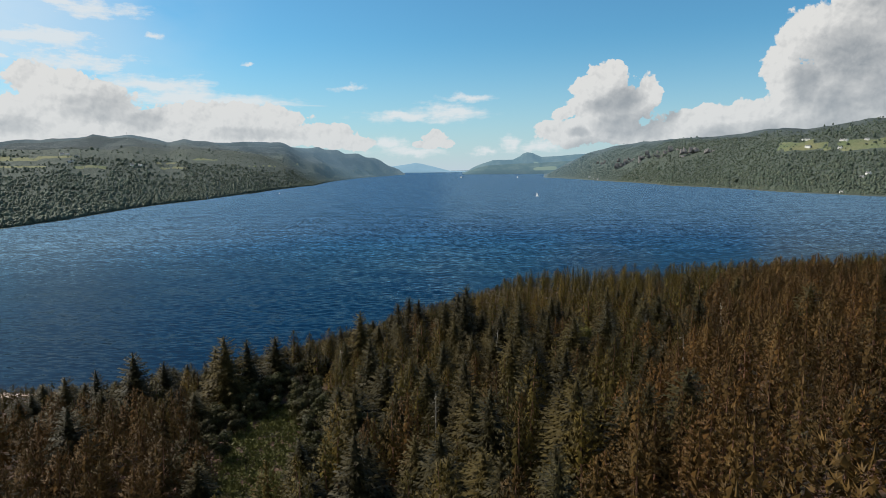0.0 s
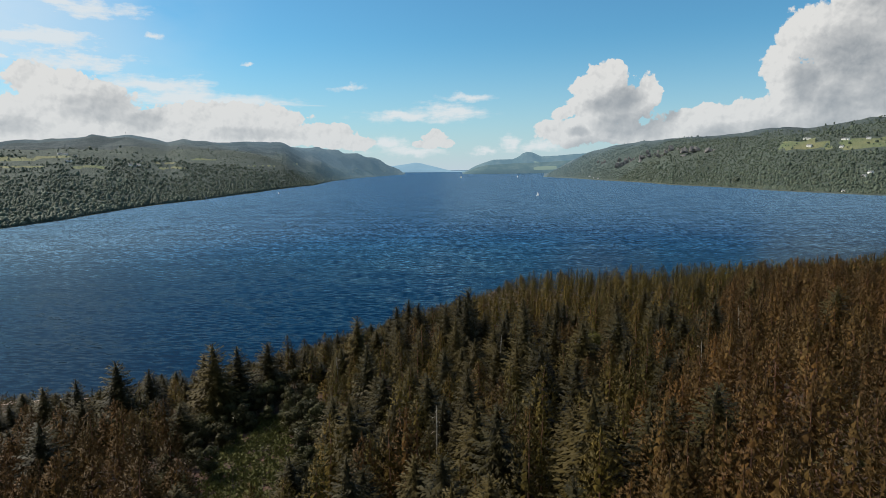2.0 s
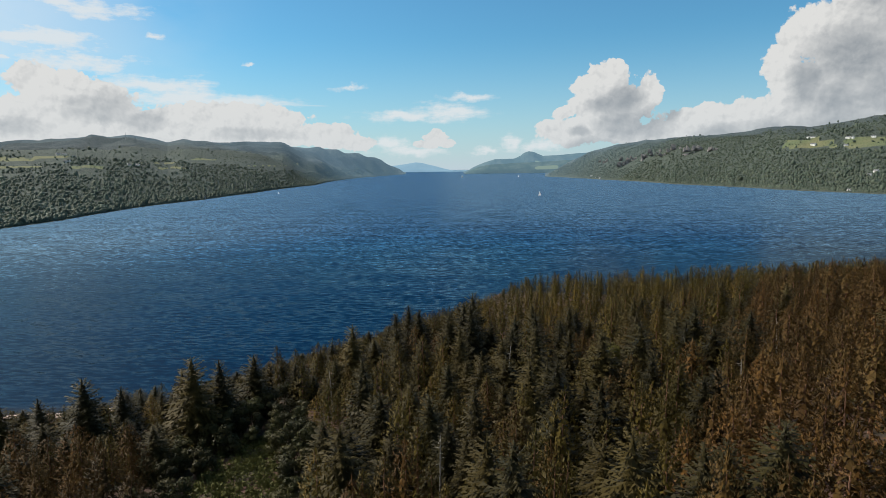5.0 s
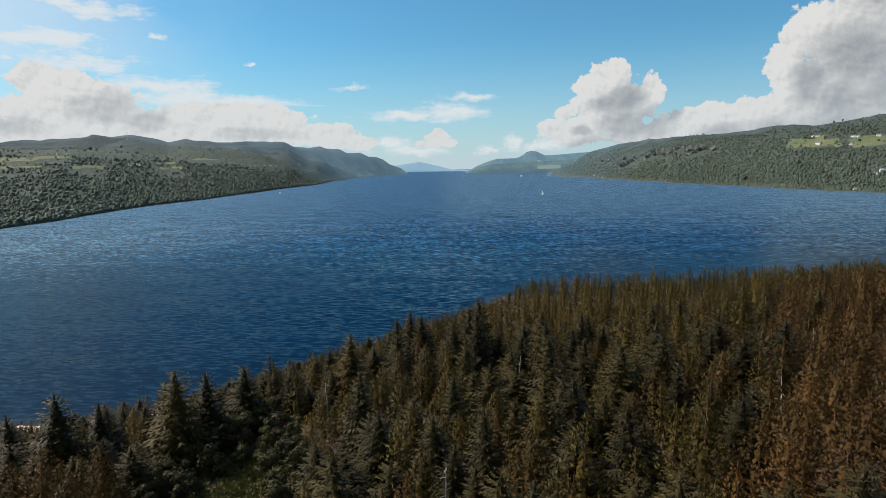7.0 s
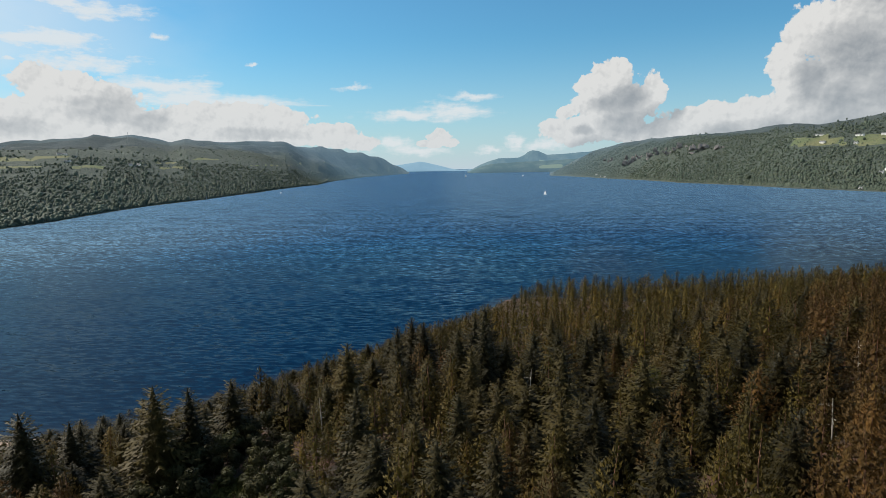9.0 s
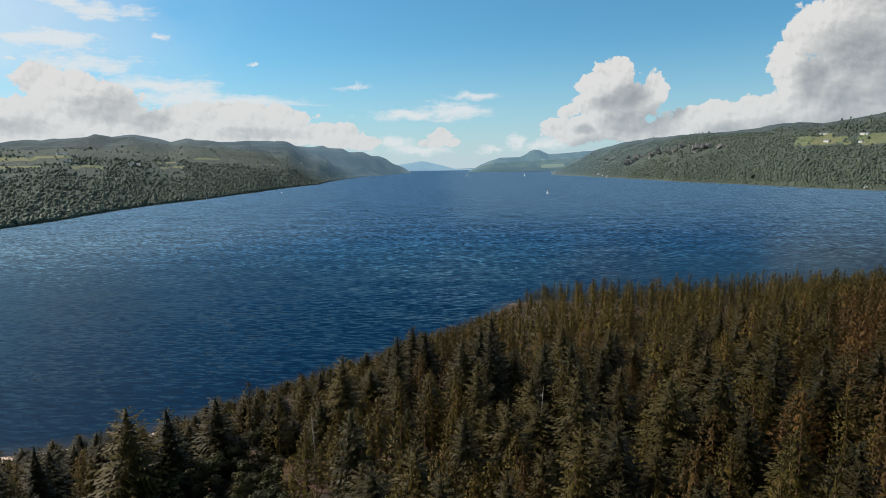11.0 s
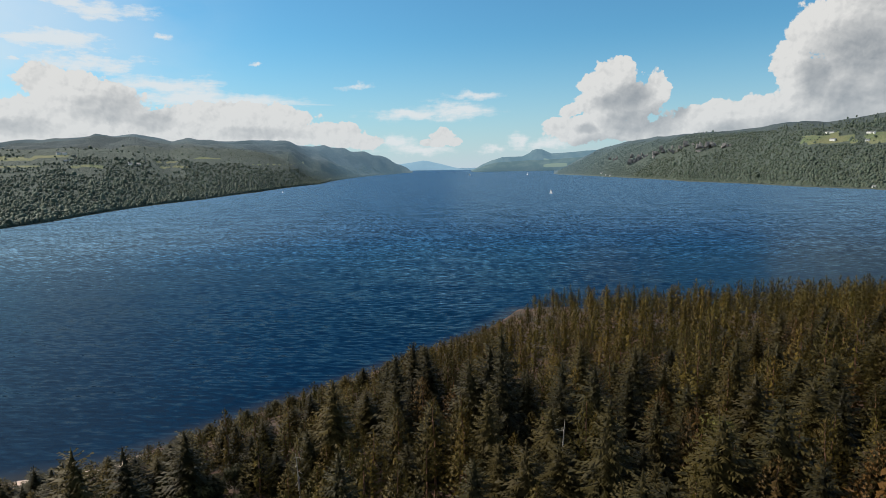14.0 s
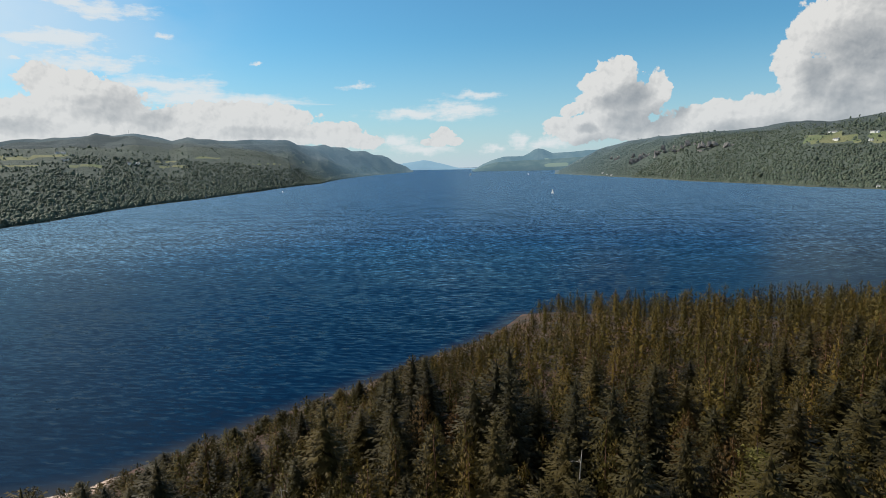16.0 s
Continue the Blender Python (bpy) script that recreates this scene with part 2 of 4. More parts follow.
BROAD = foliage("broad_leaves", (0.019, 0.021, 0.007), (0.056, 0.054, 0.018), (0.061, 0.051, 0.018))
LIME = foliage("yellow_green_leaves", (0.044, 0.046, 0.011), (0.122, 0.111, 0.027), (0.123, 0.100, 0.025))
BRACKEN = foliage("bracken_fronds", (0.055, 0.062, 0.016), (0.150, 0.150, 0.045), (0.150, 0.125, 0.038))
# far leaves are lightened and cooled for haze; the remote ones also glow
HAZED_FAR_LEAVES = foliage("hazed_far_wood_leaves", (0.060, 0.084, 0.064), (0.094, 0.122, 0.088), (0.112, 0.126, 0.084), low=0.62, high=1.10)
HAZE_GLOW_LEAVES = foliage("haze_glow_wood_leaves", (0.070, 0.098, 0.084), (0.108, 0.138, 0.112), (0.125, 0.142, 0.108), 0.6, 0.42, 0.7, 1.1)
BARK = simple("grey_brown_bark", (0.05, 0.035, 0.025), (0.16, 0.11, 0.08), 2.0, 0.9, 0.8)
PINE_BARK = simple("orange_pine_bark", (0.10, 0.05, 0.03), (0.28, 0.14, 0.08), 2.0, 0.9, 0.8)
DEAD_WOOD = simple("bleached_dead_wood", (0.22, 0.19, 0.16), (0.42, 0.38, 0.33), 2.0, 0.85, 0.6)
WHITE_WALL = simple("white_render", (0.62, 0.61, 0.58), (0.82, 0.81, 0.78), 1.0, 0.8)
SLATE = simple("slate_roof", (0.08, 0.085, 0.09), (0.17, 0.17, 0.18), 1.0, 0.6)
SAIL = simple("white_sailcloth", (0.74, 0.74, 0.72), (0.86, 0.86, 0.84), 1.0, 0.7)
HULL = simple("white_hull_paint", (0.66, 0.66, 0.66), (0.8, 0.8, 0.8), 1.0, 0.3)
STEEL = simple("galvanised_steel", (0.25, 0.26, 0.27), (0.42, 0.43, 0.44), 1.0, 0.5, 0.2, 0.6)
ROCK = simple("grey_crag_rock", (0.13, 0.125, 0.12), (0.26, 0.24, 0.235), 0.05, 0.9, 0.8)
DARK_GLASS = simple("dark_window_glass", (0.02, 0.022, 0.025), (0.03, 0.032, 0.036), 1.0, 0.15, 0.0)


def ground_material(name="land", haze_glow=0.0):
    """Land cover by the sheet's own attributes: field, moor, sand; forest floor elsewhere."""
    mat, g, b = material(name)
    p = pos(g)
    fine, mid, wide = g.noise(p, 1.3, 4), g.noise(p, 0.12, 4), g.noise(p, 0.006, 5)
    floor_c = g.mix(g.step(mid, 0.4, 0.62), (0.022, 0.016, 0.010), (0.075, 0.036, 0.024))
    floor_c = g.mix(g.step(fine, 0.55, 0.75), floor_c, (0.06, 0.065, 0.022))
    # far wood and moor hold blue haze; moor is darkened as under cloud
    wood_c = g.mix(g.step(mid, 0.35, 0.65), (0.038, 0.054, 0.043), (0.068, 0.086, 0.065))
    hazed_moor_c = g.mix(g.step(g.m("ADD", g.m("MULTIPLY", wide, 0.6), g.m("MULTIPLY", mid, 0.4)), 0.38, 0.62), (0.022, 0.038, 0.044), (0.054, 0.072, 0.070))
    hazed_moor_c = g.mix(g.step(g.noise(p, 0.0032, 4, 0.6), 0.52, 0.56), hazed_moor_c, (0.018, 0.032, 0.034))
    field_c = g.mix(g.step(wide, 0.35, 0.65), (0.10, 0.13, 0.055), (0.165, 0.165, 0.078))
    sand_c = g.mix(g.step(fine, 0.3, 0.7), (0.36, 0.25, 0.20), (0.52, 0.39, 0.31))
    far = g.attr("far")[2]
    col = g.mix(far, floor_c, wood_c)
    col = g.mix(g.attr("moor")[2], col, hazed_moor_c)
    col = g.mix(g.step(g.attr("field")[2], 0.4, 0.6), col, field_c)
    col = g.mix(g.step(g.attr("sand")[2], 0.35, 0.65), col, sand_c)
    g.plug(b.inputs["Base Color"], col)
    b.inputs["Roughness"].default_value = 0.95
    # blue glow that grows with distance, painting haze on the remote land
    if haze_glow:
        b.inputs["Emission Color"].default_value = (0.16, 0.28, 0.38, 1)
        g.plug(b.inputs["Emission Strength"], g.m("MULTIPLY", g.attr("haze_glow")[2], haze_glow))
    g.plug(b.inputs["Normal"], g.bump(g.m("ADD", g.m("MULTIPLY", mid, 3.0), fine), 0.6, g.m("ADD", 0.2, g.m("MULTIPLY", far, 5.0))))
    return mat


def water_material():
    """Dark blue water under a light breeze: ripples, longer waves and wind streaks; reflections are tinted blue."""
    mat, g, b = material("loch_water")
    p = pos(g)
    lean = g.vm("ADD", g.vm("MULTIPLY", p, (1, 1, 0)), g.xyz(0.0, g.m("MULTIPLY", g.split(p)[0], 0.10), 0.0))
    chop = g.noise(g.vm("MULTIPLY", lean, (0.30, 1.0, 0)), 0.52, 4, 0.62, 0.4)
    group = g.noise(g.vm("MULTIPLY", lean, (0.40, 1.0, 0)), 0.045, 4, 0.70, 0.3)
    cross = g.noise(g.vm("ADD", g.vm("MULTIPLY", lean, (0.45, 0.8, 0)), (91, 37, 0)), 0.45, 3, 0.6)
    tilt_y = g.m("ADD", g.m("MULTIPLY", g.m("SUBTRACT", chop, 0.5), 0.85), g.m("MULTIPLY", g.m("SUBTRACT", group, 0.5), 0.25))
    tilt_x = g.m("MULTIPLY", g.m("SUBTRACT", cross, 0.5), 0.22)
    streak = g.noise(g.vm("MULTIPLY", p, (0.25, 1.0, 0)), 0.012, 4, 0.6)
    col = g.mix(g.step(streak, 0.35, 0.7), (0.0004, 0.0075, 0.024), (0.0004, 0.009, 0.029))
    col = g.mix(g.attr("shallow")[2], col, (0.055, 0.045, 0.030))
    away = g.vm("LENGTH", p)
    wave = g.vm("NORMALIZE", g.xyz(tilt_x, tilt_y, 1.0))
    deep = g.add("ShaderNodeBsdfDiffuse")
    g.plug(deep.inputs["Color"], col)
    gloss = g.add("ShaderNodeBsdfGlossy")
    # gloss colour paints a blue tint over every reflection
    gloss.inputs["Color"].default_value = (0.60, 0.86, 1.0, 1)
    # crests lie across the loch, so that reflections are drawn out along it
    g.plug(gloss.inputs["Roughness"], g.step(away, 200.0, 1200.0, 0.10, 0.24))
    g.plug(gloss.inputs["Anisotropy"], g.step(away, 200.0, 800.0, 0.3, 0.9))
    gloss.inputs["Tangent"].default_value = (0, 1, 0)
    g.plug(gloss.inputs["Normal"], wave)
    fres = g.add("ShaderNodeFresnel")
    fres.inputs["IOR"].default_value = 1.33
    g.plug(fres.inputs["Normal"], wave)
    f = fres.outputs[0]
    amount = g.m("MINIMUM", g.m("MULTIPLY", f, g.m("ADD", 0.27, g.m("MULTIPLY", f, 0.48))), 1.0)
    mixer = g.add("ShaderNodeMixShader")
    g.plug(mixer.inputs[0], amount)
    g.plug(mixer.inputs[1], deep.outputs[0])
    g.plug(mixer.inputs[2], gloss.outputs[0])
    out = [n for n in g.tree.nodes if n.type == "OUTPUT_MATERIAL"][0]
    g.plug(out.inputs[0], mixer.outputs[0])
    g.tree.nodes.remove(b)
    return mat


def distance_material(name, dark, light, haze_glow, amount):
    """Hills 10 km and more away, part of the backdrop; a blue glow of their own paints the haze."""
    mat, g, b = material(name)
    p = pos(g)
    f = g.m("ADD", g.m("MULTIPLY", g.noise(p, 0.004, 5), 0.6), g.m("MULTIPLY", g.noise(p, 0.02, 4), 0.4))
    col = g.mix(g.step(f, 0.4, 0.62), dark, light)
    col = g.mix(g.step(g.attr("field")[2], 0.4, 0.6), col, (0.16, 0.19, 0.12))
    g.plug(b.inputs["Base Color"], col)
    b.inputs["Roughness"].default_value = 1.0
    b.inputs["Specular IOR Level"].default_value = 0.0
    b.inputs["Emission Color"].default_value = (*haze_glow, 1)
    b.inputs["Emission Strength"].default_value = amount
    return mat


LAND, HAZED_LAND, WATER = ground_material(), ground_material("haze_glow_land", 0.42), water_material()
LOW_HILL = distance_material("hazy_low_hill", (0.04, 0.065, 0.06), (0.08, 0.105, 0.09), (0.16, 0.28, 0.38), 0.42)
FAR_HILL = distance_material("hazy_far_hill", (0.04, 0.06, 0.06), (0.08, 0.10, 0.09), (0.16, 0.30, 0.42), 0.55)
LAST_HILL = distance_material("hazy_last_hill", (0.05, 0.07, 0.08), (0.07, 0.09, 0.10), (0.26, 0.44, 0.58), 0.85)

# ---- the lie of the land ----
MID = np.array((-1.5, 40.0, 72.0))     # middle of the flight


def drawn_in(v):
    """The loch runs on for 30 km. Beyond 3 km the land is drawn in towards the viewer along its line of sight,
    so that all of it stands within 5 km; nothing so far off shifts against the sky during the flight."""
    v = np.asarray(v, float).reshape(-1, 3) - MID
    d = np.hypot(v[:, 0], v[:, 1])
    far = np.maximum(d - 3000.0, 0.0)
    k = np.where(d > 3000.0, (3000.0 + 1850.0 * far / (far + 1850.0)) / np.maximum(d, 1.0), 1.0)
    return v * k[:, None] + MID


def value_noise(x, y, scale, seed, octaves=4):
    """Smooth noise in -1..1 on arrays."""
    out, amp, tot = 0.0, 1.0, 0.0
    for o in range(octaves):
        u, v = x / scale + 31.7 * seed + 5.1 * o, y / scale - 17.3 * seed + 9.7 * o
        i, j = np.floor(u), np.floor(v)
        fu, fv = u - i, v - j
        fu, fv = fu * fu * (3 - 2 * fu), fv * fv * (3 - 2 * fv)

        def h(a, b):
            s = np.sin(a * 127.1 + b * 311.7 + seed * 7.7) * 43758.5453
            return 2 * (s - np.floor(s)) - 1
        n = (h(i, j) * (1 - fu) + h(i + 1, j) * fu) * (1 - fv) + (h(i, j + 1) * (1 - fu) + h(i + 1, j + 1) * fu) * fv
        out, tot, amp, scale = out + amp * n, tot + amp, amp * 0.5, scale * 0.5
    return out / tot


def ss(lo, hi, v):
    t = np.clip((v - lo) / (hi - lo), 0, 1)
    return t * t * (3 - 2 * t)


# the wooded headland under the flight: its shore, in plan
HEADLAND = [(-620, 700), (-560, 420), (-420, 240), (-260, 200), (-150, 202), (-112, 206), (-88, 216), (-57, 253), (-40, 272), (-20, 297),
            (8, 332), (22, 357), (30, 376), (48, 378), (95, 362), (150, 356), (230, 385), (330, 430), (520, 500), (900, 600), (1150, 900),
            (1300, 1200), (3000, 600), (3000, -3000), (-3000, -3000), (-3000, 700)]


def inland(x, y):
    """Metres from the headland's shore, positive on land."""
    px, py = np.asarray(x, float).ravel(), np.asarray(y, float).ravel()
    best, inside = np.full(px.shape, 1e9), np.zeros(px.shape, bool)
    for (ax, ay), (bx, by) in zip(HEADLAND, HEADLAND[1:] + HEADLAND[:1]):
        dx, dy = bx - ax, by - ay
        t = np.clip(((px - ax) * dx + (py - ay) * dy) / (dx * dx + dy * dy), 0, 1)
        best = np.minimum(best, np.hypot(px - ax - t * dx, py - ay - t * dy))
        if ay != by:
            inside ^= ((ay > py) != (by > py)) & (px < ax + (py - ay) * dx / dy)
    return (np.where(inside, best, -best)).reshape(np.shape(x))


def headland_height(x, y):
    d = inland(x, y) + 1.5 * value_noise(x, y, 14, 3, 2)
    land = 11.0 * (1 - np.exp(-np.maximum(d - 6, 0) / 30.0)) + 0.16 * np.clip(d, 0, 8)
    hill = 4.0 * np.logaddexp(0, (24.0 + 0.26 * x - 0.18 * y) / 4.0)
    hill = np.minimum(hill, np.interp(y, (60, 170, 215, 270, 300), (26, 20, 14.5, 6, 2)))
    land = land + hill * ss(5, 60, d)
    land = land + np.where(d > 15, 0.9 * value_noise(x, y, 22, 5, 3), 0)
    return np.where(d > 0, land + 0.02, np.maximum(0.07 * d, -8.0))


# far banks by azimuth (degrees): shore distance, assumed ridge distance, ridge sight angle fitted to the camera's view
LEFT_AZ = (-75, -50, -36.2, -32.5, -29.3, -26.4, -21.5, -17.2, -11.8, -8.7, -6.3, -5.0, -3.9, -3.4)
LEFT_SHORE = (700, 760, 1024, 1130, 1295, 1470, 1747, 2178, 3141, 5097, 6900, 8000, 9600, 10100)
LEFT_RIDGE = (4200, 4800, 5200, 5200, 5200, 5300, 5400, 5600, 6300, 7600, 8700, 9300, 10000, 10300)
LEFT_EL_AZ = (-75, -50, -35.6, -32.1, -29.2, -26.6, -24.9, -23.9, -22.7, -21.4, -19.4, -17.7, -14.6, -12.4, -11.1, -8.1, -6.3, -5.1, -3.9, -3.4)
LEFT_EL = (2.5, 2.4, 2.37, 2.71, 2.88, 3.04, 2.78, 2.50, 2.69, 2.55, 2.46, 2.65, 2.54, 2.13, 2.22, 1.59, 1.26, 0.67, -0.01, -0.40)
RIGHT_AZ = (9.3, 9.8, 14.5, 20.7, 29.3, 35.5, 50, 75)
RIGHT_SHORE = (5300, 5004, 3647, 2620, 2007, 1779, 1560, 1400)
RIGHT_RIDGE = (5350, 5200, 4900, 4300, 3500, 3300, 3200, 3200)
RIGHT_EL_AZ = (9.3, 9.7, 11.0, 13.4, 15.9, 18.2, 20.5, 24.5, 26.2, 27.8, 29.0, 30.6, 32.0, 35.2, 50, 75)
RIGHT_EL = (-0.80, -0.50, 0.22, 1.34, 2.03, 2.25, 2.43, 2.62, 2.74, 3.07, 3.11, 2.95, 3.13, 3.25, 3.3, 3.0)


def bank(az, d, azs, shore, ridge, el_az, els, seed, power):
    s, r = np.interp(az, azs, shore), np.interp(az, azs, ridge)
    rough = 0.09 * value_noise(az * 10, az * 0, 14, seed + 5, 4)
    top = MID[2] + r * np.tan(np.radians(np.interp(az, el_az, els) + rough))
    u = (d - s) / np.maximum(r - s, 1)
    x, y = d * np.sin(np.radians(az)), d * np.cos(np.radians(az))
    up = np.clip(u, 0, 1) ** (power + 0.7 * ss(-14.5, -11.0, az) * (az < 0))
    z = top * (up - 0.22 * np.maximum(u - 1, 0))
    z = z + np.minimum(top, 220) * 0.22 * value_noise(x, y, 620, seed, 4) * np.clip(u * 3, 0, 1) * np.clip((1 - u) * 4, 0, 1)
    fold = 1 - np.abs(value_noise(x, y, 420, seed + 3, 3)) * 2
    z = z + np.minimum(top, 260) * 0.13 * fold * np.clip((u - 0.15) * 4, 0, 1) * np.clip((1 - u) * 5, 0, 1)
    z = np.where(u < 0, np.maximum(0.05 * (d - s), -8), np.maximum(z, 0.3 + 2 * np.clip(u * 40, 0, 1)))
    inside = (az >= azs[0]) & (az <= azs[-1])
    return np.where(inside, z, -8.0), np.where(inside, u, -1.0)


def land_height(az, d):
    """Height, and the share of the way up the far bank, at an azimuth and a distance from the flight."""
    x, y = MID[0] + d * np.sin(np.radians(az)), MID[1] + d * np.cos(np.radians(az))
    near = np.where(d < 1700, headland_height(x, y), -8.0)
    zl, ul = bank(az, d, LEFT_AZ, LEFT_SHORE, LEFT_RIDGE, LEFT_EL_AZ, LEFT_EL, 1.0, 0.88)
    zr, ur = bank(az, d, RIGHT_AZ, RIGHT_SHORE, RIGHT_RIDGE, RIGHT_EL_AZ, RIGHT_EL, 2.0, 0.82)
    round_back = np.where(np.abs(az) > 75, np.clip((d - 900) * 0.05, 0, 220), -8.0)
    return np.maximum.reduce([near, zl, zr, round_back]), ul, ur


# pasture on the far banks: azimuth from, to; sight angle from, to; all in degrees
PASTURE = [(-37.0, -33.4, 0.80, 1.38), (-37.0, -32.9, 0.42, 0.70), (-33.6, -31.3, 1.22, 1.52), (-31.5, -28.8, 0.28, 0.72), (-25.6, -23.4, 0.68, 0.92),
           (-25.6, -22.4, 0.22, 0.52), (-22.2, -19.6, 0.98, 1.14), (-18.3, -14.4, 0.40, 0.58), (-14.6, -11.6, 0.46, 0.62),
           (28.8, 32.6, 1.30, 1.90), (32.9, 37.5, 1.25, 2.05), (30.2, 31.6, 1.95, 2.20)]


def is_field(az, d, ul, ur):
    z, _, _ = land_height(az, d)
    el = np.degrees(np.arctan2(z - MID[2], d))
    el = el + 0.06 * value_noise(az * 40, d * 0, 60, 8, 3)
    out = np.zeros(np.shape(az))
    az = az + 0.35 * value_noise(d, az * 40, 90, 4, 2)
    for a0, a1, e0, e1 in PASTURE:
        if a1 < 0:
            e0, e1 = e0 + 0.40 * (e1 - e0), e1 - 0.12 * (e1 - e0)
        out = np.maximum(out, ss(a0, a0 + 0.2, az) * ss(a1, a1 - 0.2, az) * ss(e0 - 0.04, e0 + 0.04, el) * ss(e1 + 0.04, e1 - 0.04, el))
    return np.where((ul > 0.03) | (ur > 0.03), out, 0)


# bare rock on the steep right bank: azimuth, sight angle (degrees), half width in metres, number of faces
CRAGS = [(16.7, 0.30, 46, 9), (17.1, 0.55, 34, 6), (19.0, 1.05, 40, 8), (19.6, 0.85, 26, 5), (20.6, 1.40, 34, 6), (21.9, 1.05, 44, 8),
         (14.6, 0.30, 24, 4), (18.2, 0.75, 28, 5), (23.6, 1.25, 22, 4)]


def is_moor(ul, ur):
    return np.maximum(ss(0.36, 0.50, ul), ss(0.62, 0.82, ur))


def sheet(name, verts, cols, rows, mat, wrap=False, smooth=True, attrs=None):
    """A mesh over a grid of rows x cols points."""
    i = np.arange(rows - 1)[:, None] * cols + np.arange(cols - (0 if wrap else 1))[None, :]
    j = (i - i % cols) + (i + 1) % cols
    quads = np.stack([i, j, j + cols, i + cols], -1).reshape(-1, 4)
    return mesh_of(name, verts, quads, mat, smooth, attrs)


def mesh_of(name, verts, faces, mat, smooth=False, attrs=None, normals=None):
    me = bpy.data.meshes.new(name)
    verts, faces = np.asarray(verts, np.float32), np.asarray(faces, np.int32)
    n, k = faces.shape
    me.vertices.add(len(verts))
    me.vertices.foreach_set("co", verts.ravel())
    me.loops.add(n * k)
    me.loops.foreach_set("vertex_index", faces.ravel())
    me.polygons.add(n)
    me.polygons.foreach_set("loop_start", np.arange(0, n * k, k, dtype=np.int32))
    me.polygons.foreach_set("use_smooth", np.full(n, smooth))
    for key, val in (attrs or {}).items():
        me.attributes.new(key, "FLOAT", "POINT").data.foreach_set("value", np.asarray(val, np.float32).ravel())
    me.materials.append(mat)
    me.update(calc_edges=True)
    if normals is not None:
        me.polygons.foreach_set("use_smooth", np.full(n, True))
        me.normals_split_custom_set_from_vertices(np.asarray(normals, np.float32))
    return me


def azimuths(fine):
    return np.concatenate([np.arange(-180, -42, 3.0), np.arange(-42, 42, fine), np.arange(42, 180, 3.0)])


def build_land():
    az = azimuths(0.25)
    d = np.concatenate([np.arange(4, 420, 4.0), np.geomspace(424, 5600, 110), np.geomspace(5800, 30000, 16)])
    A, D = np.meshgrid(az, d)
    z, ul, ur = land_height(A, D)
    x, y = MID[0] + D * np.sin(np.radians(A)), MID[1] + D * np.cos(np.radians(A))
    shore = inland(x, y)
    near = D < 1700
    sand = np.where(near & (shore < 40) & (shore > -15), ss(10.5, 7.5, shore + 2.5 * value_noise(x, y, 12, 4, 2)) * ss(-72, -95, x), 0)
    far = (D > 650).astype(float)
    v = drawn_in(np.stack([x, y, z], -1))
    attrs = dict(sand=sand, far=far, moor=is_moor(ul, ur), field=is_field(A, D, ul, ur), haze_glow=ss(2900, 6300, D))
    cut = int(np.argmax(d > 3400))
    v = v.reshape(len(d), len(az), 3)
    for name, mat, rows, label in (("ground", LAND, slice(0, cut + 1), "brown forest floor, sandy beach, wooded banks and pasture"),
                                   ("backdrop", HAZED_LAND, slice(cut, len(d)), "remote moorland ridges behind the loch under a painted blue haze")):
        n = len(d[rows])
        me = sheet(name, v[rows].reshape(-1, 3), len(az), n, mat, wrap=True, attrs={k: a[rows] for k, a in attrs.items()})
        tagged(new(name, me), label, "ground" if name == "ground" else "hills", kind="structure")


def build_water():
    az = azimuths(1.0)
    d = np.concatenate([np.arange(20, 460, 4.0), np.geomspace(464, 40000, 90)])
    A, D = np.meshgrid(az, d)
    x, y = MID[0] + D * np.sin(np.radians(A)), MID[1] + D * np.cos(np.radians(A))
    off = -inland(x, y)
    shallow = np.where(D < 1700, ss(10, -2, off) * (off > -30), 0) * 0.5
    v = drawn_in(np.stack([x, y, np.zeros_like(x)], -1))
    me = sheet("water", v, len(az), len(d), WATER, wrap=True, attrs=dict(shallow=shallow))
    tagged(new("water", me), "deep blue loch water with small wind ripples", "water", kind="structure")


